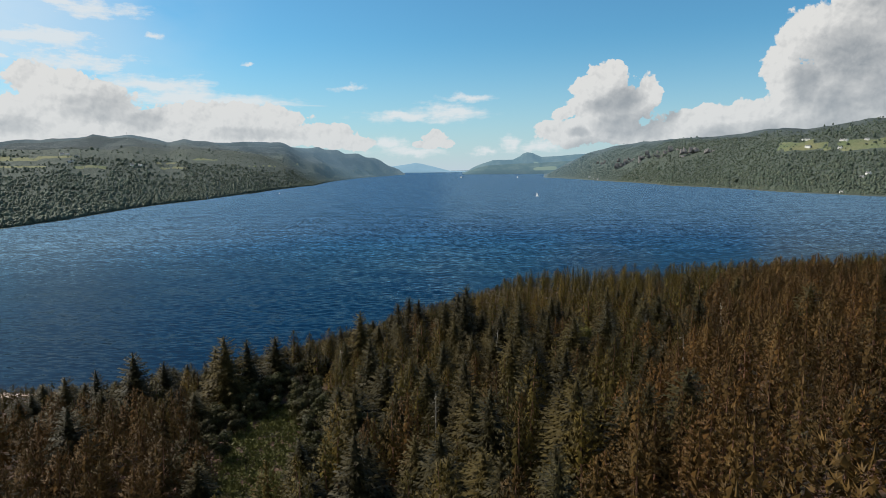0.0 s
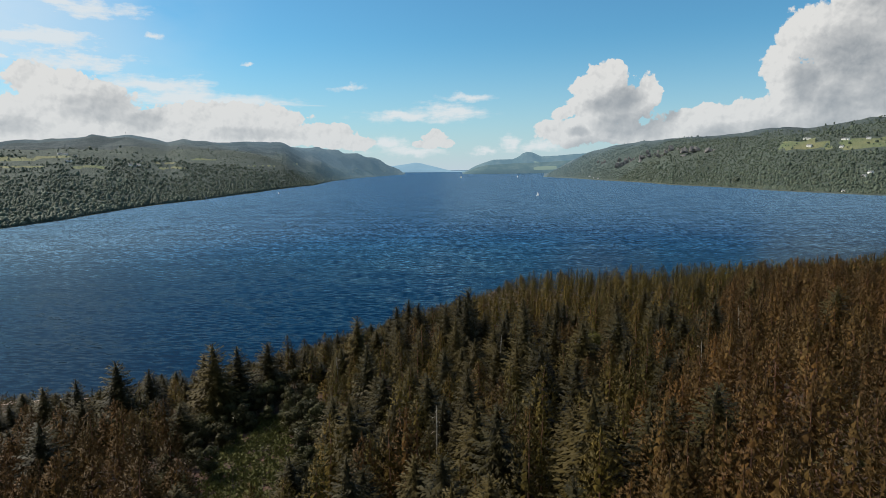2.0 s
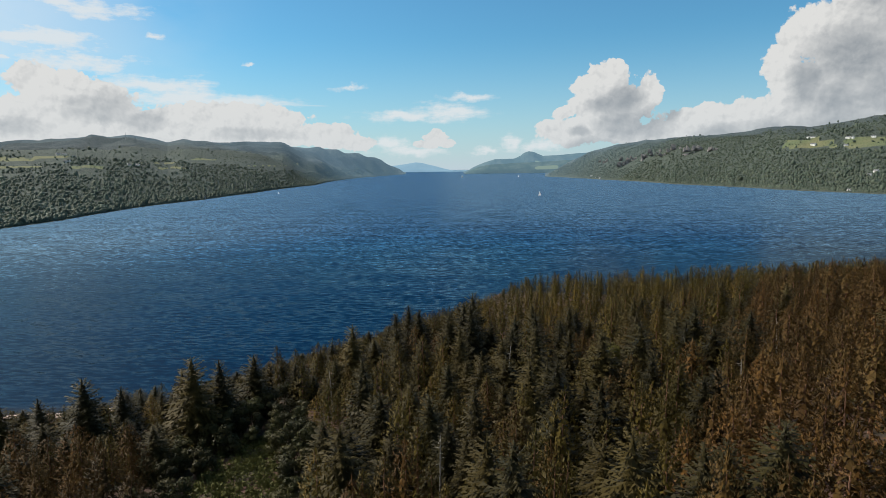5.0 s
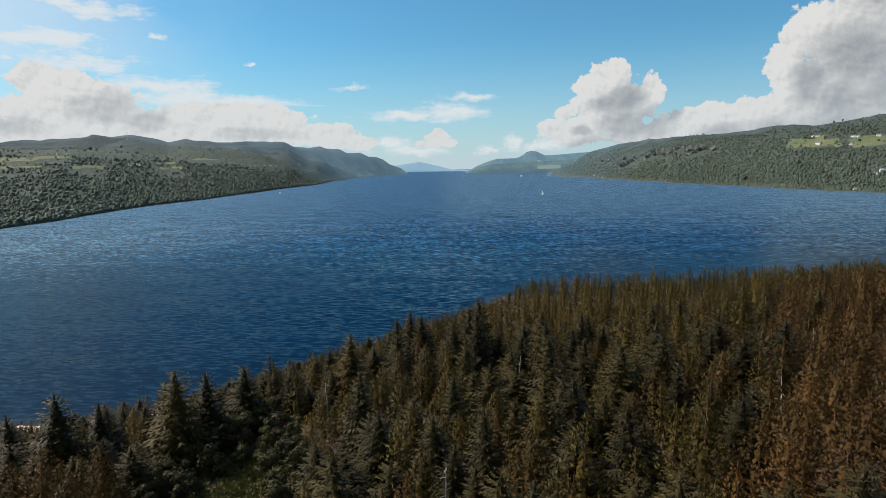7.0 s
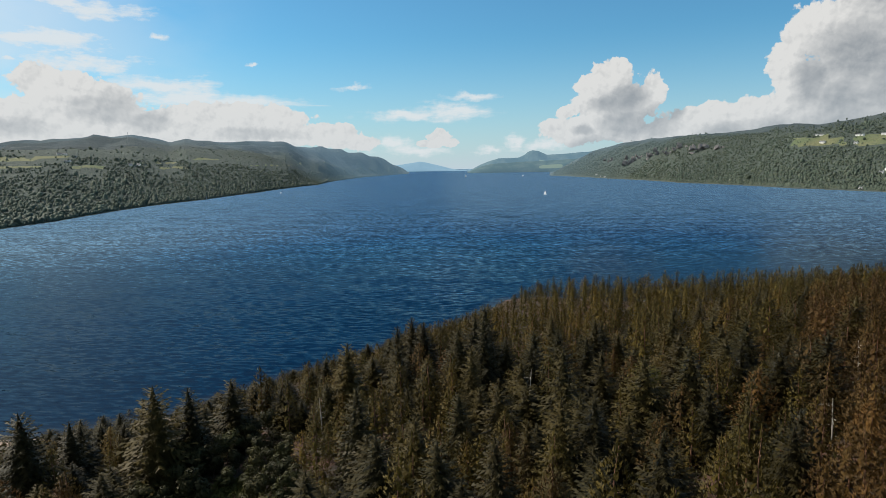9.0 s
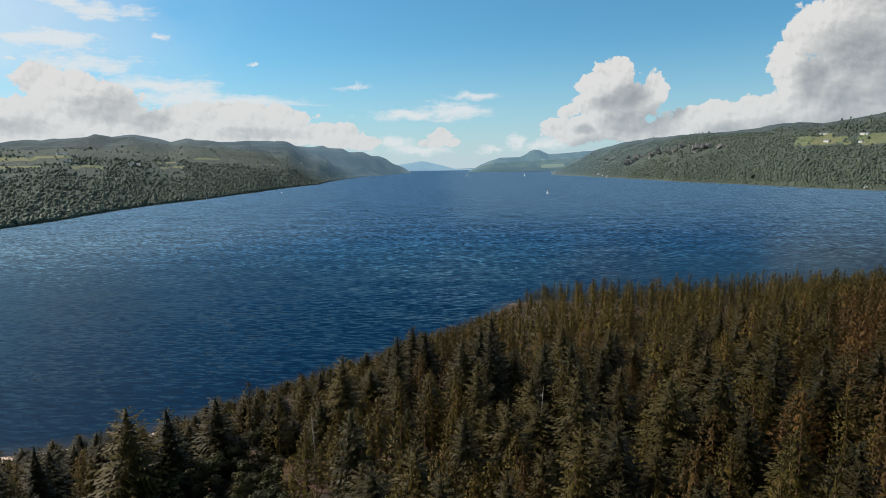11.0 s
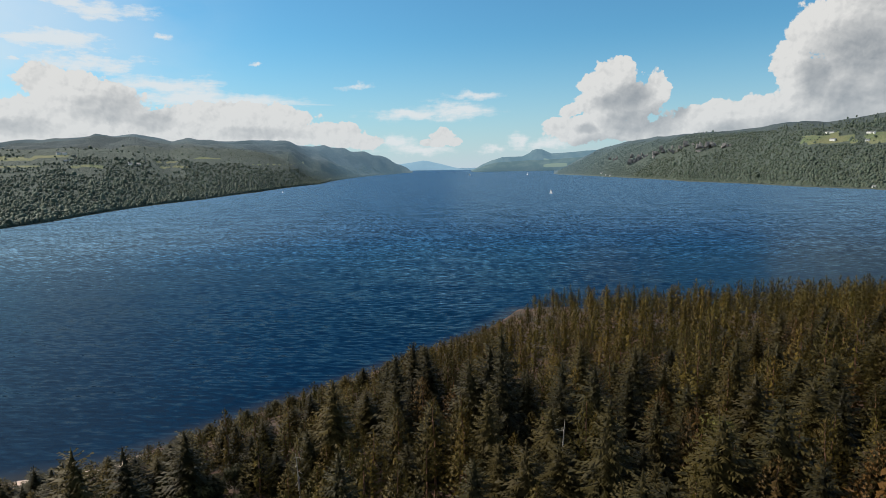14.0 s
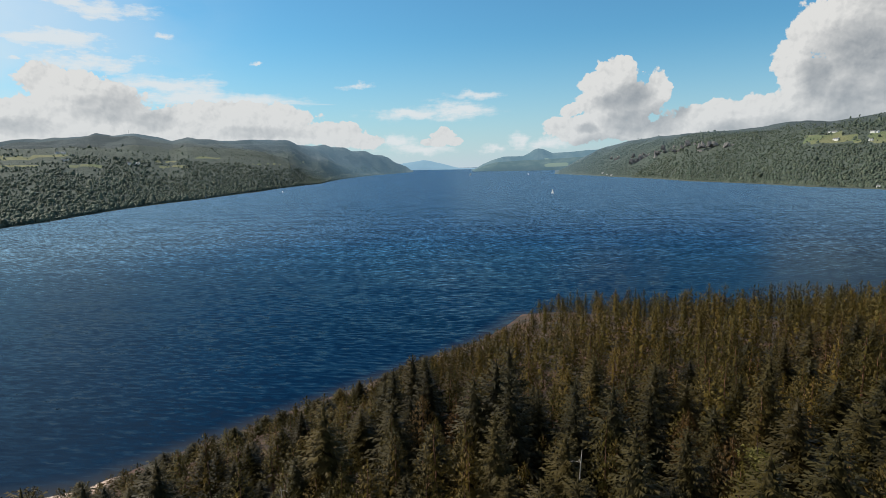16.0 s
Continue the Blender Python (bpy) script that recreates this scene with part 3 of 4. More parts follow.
def build_distance():
    """The hills at the far end of the loch."""
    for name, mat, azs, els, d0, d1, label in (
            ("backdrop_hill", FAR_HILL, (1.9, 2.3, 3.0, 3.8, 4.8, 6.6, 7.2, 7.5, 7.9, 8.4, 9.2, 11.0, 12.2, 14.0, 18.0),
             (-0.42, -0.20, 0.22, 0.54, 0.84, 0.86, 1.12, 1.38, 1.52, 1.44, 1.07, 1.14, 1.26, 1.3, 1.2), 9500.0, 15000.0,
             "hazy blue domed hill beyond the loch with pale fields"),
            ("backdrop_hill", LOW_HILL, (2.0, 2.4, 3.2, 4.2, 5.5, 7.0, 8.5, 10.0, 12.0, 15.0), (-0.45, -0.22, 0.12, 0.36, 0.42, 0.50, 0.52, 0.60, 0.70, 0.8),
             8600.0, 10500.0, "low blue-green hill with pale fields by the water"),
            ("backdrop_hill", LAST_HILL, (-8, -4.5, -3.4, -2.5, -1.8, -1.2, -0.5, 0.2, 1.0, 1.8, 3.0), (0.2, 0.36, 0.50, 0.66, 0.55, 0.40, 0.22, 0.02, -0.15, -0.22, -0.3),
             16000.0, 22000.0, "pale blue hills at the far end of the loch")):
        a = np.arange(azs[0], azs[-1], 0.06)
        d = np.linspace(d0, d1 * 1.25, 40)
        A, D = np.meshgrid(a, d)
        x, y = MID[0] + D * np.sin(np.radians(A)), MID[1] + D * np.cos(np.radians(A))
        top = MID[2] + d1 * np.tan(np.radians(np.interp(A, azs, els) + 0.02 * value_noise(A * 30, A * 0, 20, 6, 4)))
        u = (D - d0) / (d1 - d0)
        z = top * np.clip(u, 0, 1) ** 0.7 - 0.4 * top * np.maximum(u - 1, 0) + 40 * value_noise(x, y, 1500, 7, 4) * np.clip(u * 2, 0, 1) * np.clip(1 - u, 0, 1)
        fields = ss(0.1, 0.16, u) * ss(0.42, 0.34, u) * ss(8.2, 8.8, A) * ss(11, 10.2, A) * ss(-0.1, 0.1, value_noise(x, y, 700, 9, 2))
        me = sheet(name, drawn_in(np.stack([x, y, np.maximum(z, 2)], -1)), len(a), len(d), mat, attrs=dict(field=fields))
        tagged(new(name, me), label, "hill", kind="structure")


build_land()
build_water()
build_distance()

# ---- trees ----
def part(name, me, parent, label=""):
    ob = new(name, me)
    ob.parent = parent
    return tagged(ob, label)


class Soup:
    """Collects points and triangles; foliage also carries the way that its clump faces."""

    def __init__(self):
        self.v, self.f, self.n = [], [], []

    def tri(self, a, b, c, facing=None, soft=0.7):
        if facing is not None:
            a, b, c, facing = Vector(a), Vector(b), Vector(c), Vector(facing).normalized()
            flat = (b - a).cross(c - a).normalized()
            if flat.dot(facing) < 0:
                b, c, flat = c, b, -flat
            self.n += [tuple((flat * (1 - soft) + facing * soft).normalized())] * 3
        k = len(self.v)
        self.v += [tuple(a), tuple(b), tuple(c)]
        self.f.append((k, k + 1, k + 2))

    def tube(self, points, radii, sides=6):
        n0 = len(self.v)
        for (x, y, z), r in zip(points, radii):
            for k in range(sides):
                t = 2 * math.pi * k / sides
                self.v.append((x + r * math.cos(t), y + r * math.sin(t), z))
        for i in range(len(points) - 1):
            for k in range(sides):
                a, b = n0 + i * sides + k, n0 + i * sides + (k + 1) % sides
                self.f += [(a, b, b + sides), (a, b + sides, a + sides)]

    def arrays(self):
        return np.array(self.v, np.float32), np.array(self.f, np.int32), np.array(self.n, np.float32)

    def mesh(self, name, mat, smooth=False):
        v, f, n = self.arrays()
        return mesh_of(name, v, f, mat, smooth, None, n if len(n) == len(v) else None)


def spruce_crown(rng, h, r, boughs, seg=4, low=0.08):
    """Drooping boughs with side sprays and hanging curtains of needles, thick to a blunt pointed top."""
    s = Soup()
    # dense needles close to the stem
    for i in range(boughs):
        t = rng.random()
        th, z = rng.random() * 6.283, h * (low + (0.95 - low) * t)
        q = 0.50 * r * (1 - t) ** 0.7 + 0.12
        a = (0.1 * math.cos(th), 0.1 * math.sin(th), z + 0.7)
        b = (q * math.cos(th - 0.6), q * math.sin(th - 0.6), z - 0.3 * q)
        c = (q * math.cos(th + 0.6), q * math.sin(th + 0.6), z - 0.3 * q - 0.6)
        s.tri(a, b, c, (math.cos(th), math.sin(th), 0.6))
    for i in range(boughs):
        t = 1 - (1 - (i + rng.random()) / boughs) ** 0.72
        z0 = h * (low + (0.985 - low) * t)
        th = i * 2.39996 + rng.uniform(-0.5, 0.5)
        ln = (r * (1 - t) ** 0.60 + 0.2) * rng.choice((0.72, 0.85, 0.95, 1.0, 1.08, 1.2))
        droop = rng.uniform(0.20, 0.50) * min(1.0, (1 - t) * 1.6) - 0.55 * max(0.0, t - 0.72) / 0.28
        dx, dy = math.cos(th), math.sin(th)

        def spine(w):
            return Vector((dx * ln * w, dy * ln * w, z0 - ln * droop * w ** 0.85 + ln * 0.20 * w ** 3))
        for q in range(seg):
            w0, w1 = 0.18 + 0.82 * q / seg, 0.18 + 0.82 * (q + 1) / seg
            a, b = spine(w0), spine(w1)
            wide = (ln * 0.23 * (1.15 - w0) + 0.16) * rng.uniform(0.7, 1.25)
            for sgn in (-1, 1):
                out = Vector((-dy * sgn, dx * sgn, 0)) * wide + Vector((dx, dy, 0)) * wide * rng.uniform(0.3, 0.9)
                s.tri(a, b, b + out + Vector((0, 0, -wide * rng.uniform(0.15, 0.75))), (dx, dy, 1.0), 0.35)
            hang = (0.25 + 0.10 * ln) * rng.uniform(0.5, 1.3) * min(1.0, (1 - t) * 3)
            s.tri(a, b, (a + b) * 0.5 + Vector((rng.uniform(-0.2, 0.2), rng.uniform(-0.2, 0.2), -hang)), (dx, dy, 0.3), 0.35)
    for k in range(6):
        th = k * 1.047
        s.tri((0.2 * math.cos(th), 0.2 * math.sin(th), h * 0.935), (0.2 * math.cos(th + 1.2), 0.2 * math.sin(th + 1.2), h * 0.935), (0, 0, h * 1.01), (math.cos(th), math.sin(th), 0.6))
    return s


def pine_shape(t, blunt):
    """Crown radius share at the height share t of the crown."""
    return (0.45 + 0.55 * min(1, t / 0.2)) * max(0.0, 1 - t ** (1.0 + blunt)) ** 0.82


def pine_crown(rng, h, r, plumes, needles, low=0.3, size=1.1, blunt=0.3):
    """Upswept plumes of needles on a dense inner crown, a full cone with a soft point."""
    s = Soup()
    for i in range(70):
        t = rng.random()
        q = r * pine_shape(t, blunt) * 0.30 + 0.1
        th, z = rng.random() * 6.283, h * (low + (0.95 - low) * t)
        s.tri((q * math.cos(th - 0.4), q * math.sin(th - 0.4), z - 0.2), (q * math.cos(th + 0.4), q * math.sin(th + 0.4), z - 0.3 - 0.3 * q),
              (0.2 * q * math.cos(th), 0.2 * q * math.sin(th), z + 0.4), (math.cos(th), math.sin(th), 0.1))
    boughs = [rng.uniform(0.72, 1.12) for _ in range(19)]
    for i in range(plumes):
        t = 1 - (1 - (i + rng.random()) / plumes) ** 0.66
        th = i * 2.39996 + rng.uniform(-0.5, 0.5)
        rad = r * pine_shape(t, blunt) * boughs[i % 19] * math.sqrt(rng.uniform(0.30, 1.0))
        c = Vector((math.cos(th) * rad, math.sin(th) * rad, h * (low + (0.97 - low) * t) - size * 0.4))
        k = 1 - 0.75 * t
        axis = Vector((math.cos(th) * k + rng.gauss(0, 0.2), math.sin(th) * k + rng.gauss(0, 0.2), 0.35 + 0.9 * t + rng.gauss(0, 0.2))).normalized()
        u = axis.cross(Vector((0, 0, 1)) if abs(axis.z) < 0.95 else Vector((1, 0, 0))).normalized()
        v = axis.cross(u)
        ln = size * rng.uniform(0.7, 1.25)
        for n in range(needles):
            a = 6.283 * (n + rng.random()) / needles
            side = u * math.cos(a) + v * math.sin(a)
            lift = rng.uniform(0.0, 0.45) * ln
            tip = c + axis * (lift + ln * rng.uniform(0.45, 0.75)) + side * ln * rng.uniform(0.25, 0.5)
            w = u * -math.sin(a) + v * math.cos(a)
            p = c + axis * lift
            s.tri(p - w * ln * 0.10, p + w * ln * 0.10, tip, axis + side * 0.5 + Vector((math.cos(th) * 0.6, math.sin(th) * 0.6, 0.3)), 0.6)
    for a in (0.0, 2.1, 4.2):
        s.tri((0.18 * math.cos(a), 0.18 * math.sin(a), h * 0.93), (0.18 * math.cos(a + 1.6), 0.18 * math.sin(a + 1.6), h * 0.93), (0, 0, h * 1.02), (math.cos(a + 0.8), math.sin(a + 0.8), 0.6))
    return s


def leaf_crown(rng, h, r, lobes, leaves, size, low=0.2):
    s = Soup()
    balls = []
    for i in range(lobes):
        th, q = rng.random() * 6.283, math.sqrt(rng.random()) * 0.65 * r
        balls.append((Vector((math.cos(th) * q, math.sin(th) * q, h * rng.uniform(low + 0.1, 0.85) * (1 - 0.25 * q / r))), r * rng.uniform(0.35, 0.6)))
    for i in range(leaves):
        c, br = balls[i % lobes]
        n = Vector((rng.gauss(0, 1), rng.gauss(0, 1), rng.gauss(0.3, 0.9))).normalized()
        p = c + n * br * rng.uniform(0.75, 1.08)
        u = n.cross(Vector((rng.gauss(0, 1), rng.gauss(0, 1), 1))).normalized()
        w = n.cross(u) + n * rng.uniform(-0.6, 0.6)
        a = size * rng.uniform(0.6, 1.3)
        s.tri(p - u * a * 0.6, p + u * a * 0.6, p + w * a, n, 0.6)
    return s


def trunk_mesh(rng, name, h, r0, mat, limbs, limb_low, limb_len):
    s = Soup()
    bend = [(rng.uniform(-0.25, 0.25) * k / 5, rng.uniform(-0.25, 0.25) * k / 5, h * 0.97 * k / 5 - (0.5 if k == 0 else 0)) for k in range(6)]
    s.tube(bend, [r0 * (1.25 if k == 0 else 1 - 0.9 * k / 5) for k in range(6)], 6)
    for i in range(limbs):
        t = limb_low + (0.92 - limb_low) * (i + rng.random()) / limbs
        th, ln = rng.random() * 6.283, limb_len * (1.1 - t) * rng.uniform(0.6, 1.1)
        z = h * t
        s.tube([(0, 0, z), (math.cos(th) * ln * 0.5, math.sin(th) * ln * 0.5, z + ln * 0.18), (math.cos(th) * ln, math.sin(th) * ln, z + ln * 0.3)],
               [r0 * 0.35 * (1 - t * 0.6), r0 * 0.2 * (1 - t * 0.6), 0.02], 3)
    return s.mesh(name, mat)


def make_tree(name, trunk, crown, label, category, group):
    tree = tagged(new(name), label, category, group)
    part("trunk", trunk, tree)
    part("crown", crown, tree)
    return tree


def prototypes():
    """Unit trees of every kind: their full meshes and a spare version for the distance."""
    rng = random.Random(11)
    kinds = {}
    for kind, n in (("spruce", 5), ("pine", 5), ("russet", 5), ("birch", 3), ("lime", 1)):
        made = []
        for i in range(n):
            if kind == "spruce":
                full = spruce_crown(rng, 24, rng.uniform(5.8, 7.2), 215, 4)
                spare = spruce_crown(rng, 24, 6.5, 85, 3)
                trunk = trunk_mesh(rng, "trunk", 24, 0.34, BARK, 8, 0.05, 2.0)
                mat = SPRUCE
            elif kind == "pine":
                full = pine_crown(rng, 20, rng.uniform(3.4, 4.3), 280, 6, rng.uniform(0.15, 0.28), 0.88, rng.uniform(0.8, 1.4))
                spare = pine_crown(rng, 20, rng.uniform(4.8, 6.0), 84, 6, 0.16, 1.35, 0.8)
                trunk = trunk_mesh(rng, "trunk", 20, 0.24, PINE_BARK, 12, 0.22, 2.6)
                mat = PINE
            elif kind == "russet":
                full = pine_crown(rng, 20, rng.uniform(3.8, 4.8), 340, 6, rng.uniform(0.20, 0.34), 0.78, rng.uniform(0.9, 1.7))
                spare = pine_crown(rng, 20, 4.3, 66, 6, 0.24, 1.40, 1.4)
                trunk = trunk_mesh(rng, "trunk", 20, 0.24, PINE_BARK, 12, 0.2, 2.8)
                mat = BROWN_PINE
            elif kind == "lime":
                full = leaf_crown(rng, 26, 5.0, 20, 4200, 0.42)
                spare = full
                trunk = trunk_mesh(rng, "trunk", 25, 0.4, BARK, 14, 0.2, 4.5)
                mat = LIME
            else:
                full = leaf_crown(rng, 10, rng.uniform(2.6, 3.4), 9, 1300, 0.42)
                spare = leaf_crown(rng, 10, 3.0, 8, 400, 0.7)
                trunk = trunk_mesh(rng, "trunk", 9, 0.14, BARK, 10, 0.2, 2.4)
                mat = BROAD
            made.append((full.mesh("crown", mat), trunk, spare.arrays()))
        kinds[kind] = made
    return kinds


KINDS = prototypes()
HEIGHT = dict(spruce=24.0, pine=20.0, russet=20.0, birch=10.0, lime=26.0)
TREE_TAGS = dict(
    spruce=("spruce_tree", "dark green spruce with tiered drooping boughs in the forest", "tree", "spruces of the headland"),
    pine=("pine_tree", "olive green pine with a feathery crown and reddish trunk", "tree", "pines of the headland"),
    russet=("russet_pine_tree", "brownish green pine in a dense russet stand", "tree", "russet pines of the headland"),
    birch=("birch_tree", "small pale green broadleaf tree at the edge of the clearing", "tree", "small broadleaf trees"),
    lime=("broadleaf_tree", "tall yellow-green broadleaf tree rising among the spruces", "tree", ""))

# tall trees that stand out: kind, plan x, y, height of the tip above the loch
SHORE_TREES = [("spruce", -93.4, 146, 26.5), ("spruce", -87.3, 149, 27.5), ("spruce", -77.9, 149.6, 31.4), ("spruce", -73.9, 156.5, 26.8),
               ("spruce", -58.3, 158, 33.3), ("spruce", -62.0, 161, 29.5), ("spruce", -54.0, 164.2, 30.5), ("spruce", -49.5, 174.8, 28.4),
               ("pine", -47.0, 188.4, 26.7), ("pine", -43.0, 193, 24.5), ("pine", -38.9, 202.2, 23.6), ("spruce", -26.6, 188.3, 32.4),
               ("spruce", -12.9, 222, 30.2), ("spruce", -16.5, 212, 30.0), ("spruce", -9.0, 214, 30.5)]
STAND_TREES = [("spruce", 8.1, 202.6, 38.0), ("spruce", 4.5, 198, 36.5), ("spruce", 1.0, 195, 34.0), ("spruce", 7.0, 188, 38.0),
               ("spruce", 3.2, 178, 34.0), ("spruce", 19.9, 161.5, 38.5), ("spruce", 15.4, 138, 38.0), ("spruce", 33.5, 154, 39.0),
               ("spruce", 24.0, 185, 36.0), ("spruce", 36.0, 203, 33.5), ("spruce", 50.7, 188.6, 39.5), ("lime", 39.6, 168.5, 35.5),
               ("spruce", 21.0, 140, 37.0), ("spruce", 4.6, 128, 36.5), ("spruce", 65.0, 160, 40.0), ("spruce", 88, 205, 35.0),
               ("spruce", 93, 209, 34.0), ("spruce", 52, 150, 38.0), ("spruce", 44, 137, 37.0), ("spruce", 29, 168, 36.0)]
LANDMARKS = SHORE_TREES + STAND_TREES


def clearing(x, y):
    """Below 1 inside the bracken clearing; up to about 3.5 in the scrub round it."""
    u, v = (x + 39) * 0.98 + (y - 124) * 0.18, (y - 124) * 0.98 - (x + 39) * 0.18
    return (u / 9.0) ** 2 + (v / 34.0) ** 2


def plan_trees():
    """Where each tree of the headland stands: kind, x, y, foot, height."""
    rng = random.Random(5)
    out, grid = [], {}

    def clear(x, y, gap):
        i, j = int(x // 4), int(y // 4)
        return all(math.hypot(x - a, y - b) > min(gap, o) for p in range(i - 3, i + 4) for q in range(j - 3, j + 4) for a, b, o in grid.get((p, q), ()))

    def stand(kind, x, y, foot, h, gap):
        out.append((kind, x, y, foot, h))
        grid.setdefault((int(x // 4), int(y // 4)), []).append((x, y, gap))

    for kind, x, y, tip in LANDMARKS:
        foot = float(headland_height(np.array([x]), np.array([y]))[0])
        stand(kind, x, y, foot, tip - 1.0 - foot, 6.0)
    xs = np.array([rng.uniform(-185, 330) for _ in range(90000)])
    ys = np.array([rng.uniform(2, 430) for _ in range(90000)])
    d, foots = inland(xs, ys), headland_height(xs, ys)
    patch = value_noise(xs, ys, 34, 12, 3)
    for x, y, dd, foot, pn in zip(xs, ys, d, foots, patch):
        if dd < 8 or abs(x) > 0.80 * (y + 8) + 14 + max(0.0, 48 - y):
            continue
        glade = clearing(x, y)
        if glade < 1:
            continue
        russet = x > 0.56 * y - 26 + 10 * pn or (x < -44 and y < 132)
        head = y > 222 + 14 * pn and x > -10
        if head:
            kind, h, gap = "pine", rng.uniform(11.5, 17.0), 5.6
        elif russet:
            kind, h, gap = ("russet" if rng.random() < 0.93 else "spruce"), rng.uniform(14, 18.5), 4.9
        elif x < -22:
            kind = "pine" if rng.random() < 0.72 else "spruce"
            h, gap = rng.uniform(9, 15), 5.0
        else:
            kind = "spruce" if rng.random() < 0.60 + 0.3 * pn else ("pine" if rng.random() < 0.8 else "russet")
            h, gap = rng.uniform(11, 20), 7.4 if kind == "spruce" else 5.2
        reach = 78.0 - 42.0 * min(1.0, max(0.0, (x - 15) / 95.0)) * (1.0 if y > 200 else 0.0)
        h *= min(1.0, 0.36 + 0.64 * dd / reach)
        if x < 30 and y > 150:
            h = min(h, 0.52 * dd - 0.75 * foot)
        if h < 2.2 or dd < 7 or (x < -85 and dd < 14):
            continue
        if x < -90:
            h *= 0.75
        if glade < 3.4 and y > 112:
            kind, h, gap = "birch", rng.uniform(4.5, 8.5), 4.0
        if dd < 48 and x < 20:
            gap = min(gap, 4.4)
        if not clear(x, y, gap):
            continue
        stand(kind, x, y, foot, h, gap)
    return out


def build_forest():
    rng = random.Random(21)
    trees = plan_trees()
    first, count = {}, {}
    rest = {k: [] for k in KINDS}
    # the trees along the flight come first
    trees.sort(key=lambda t: math.hypot(t[1] * 0.8 - 0.15 * t[2], t[2] - 142))
    for kind, x, y, foot, h in trees:
        which = rng.randrange(len(KINDS[kind]))
        s = h / HEIGHT[kind]
        wide = (0.35 + 0.65 * s) * rng.uniform(0.85, 1.2)
        turn = rng.random() * 360
        m = pose(x, y, foot - 0.15, rng.uniform(-1.5, 1.5), rng.uniform(-1.5, 1.5), turn)
        if count.get(kind, 0) < 300:
            count[kind] = count.get(kind, 0) + 1
            if (kind, which) not in first:
                crown, trunk, _ = KINDS[kind][which]
                name, label, cat, group = TREE_TAGS[kind]
                ob = first[kind, which] = make_tree(name, trunk, crown, label, cat, group)
            else:
                ob = copy_thing(first[kind, which], m)
            ob.matrix_basis = m @ Matrix.Diagonal((wide, wide, s, 1))
        else:
            rest[kind].append((which, np.array(m @ Matrix.Diagonal((wide, wide, s, 1))), rng.random()))
    for kind, rows in rest.items():
        if not rows:
            continue
        vs, fs, ns, tints, n = [], [], [], [], 0
        for which, m, tint in rows:
            v, f, nor = KINDS[kind][which][2]
            vs.append(v @ m[:3, :3].T.astype(np.float32) + m[:3, 3].astype(np.float32))
            ns.append(nor @ m[:3, :3].T.astype(np.float32))
            fs.append(f + n)
            tints.append(np.full(len(v), tint))
            n += len(v)
        mat = dict(spruce=SPRUCE, pine=PINE, russet=BROWN_PINE, birch=BROAD, lime=LIME)[kind]
        me = mesh_of("far_" + kind + "_wood", np.concatenate(vs), np.concatenate(fs), mat, attrs=dict(tint=np.concatenate(tints)), normals=np.concatenate(ns))
        tagged(new(dict(spruce="spruce_wood", pine="pine_wood", russet="russet_pine_wood", birch="birch_wood")[kind], me),
               dict(spruce="dense dark green spruces", pine="dense olive green pines of the point", russet="dense brownish pines on the slope",
                    birch="pale green broadleaf scrub")[kind] + " seen as one canopy", "trees", kind="stuff")


build_forest()


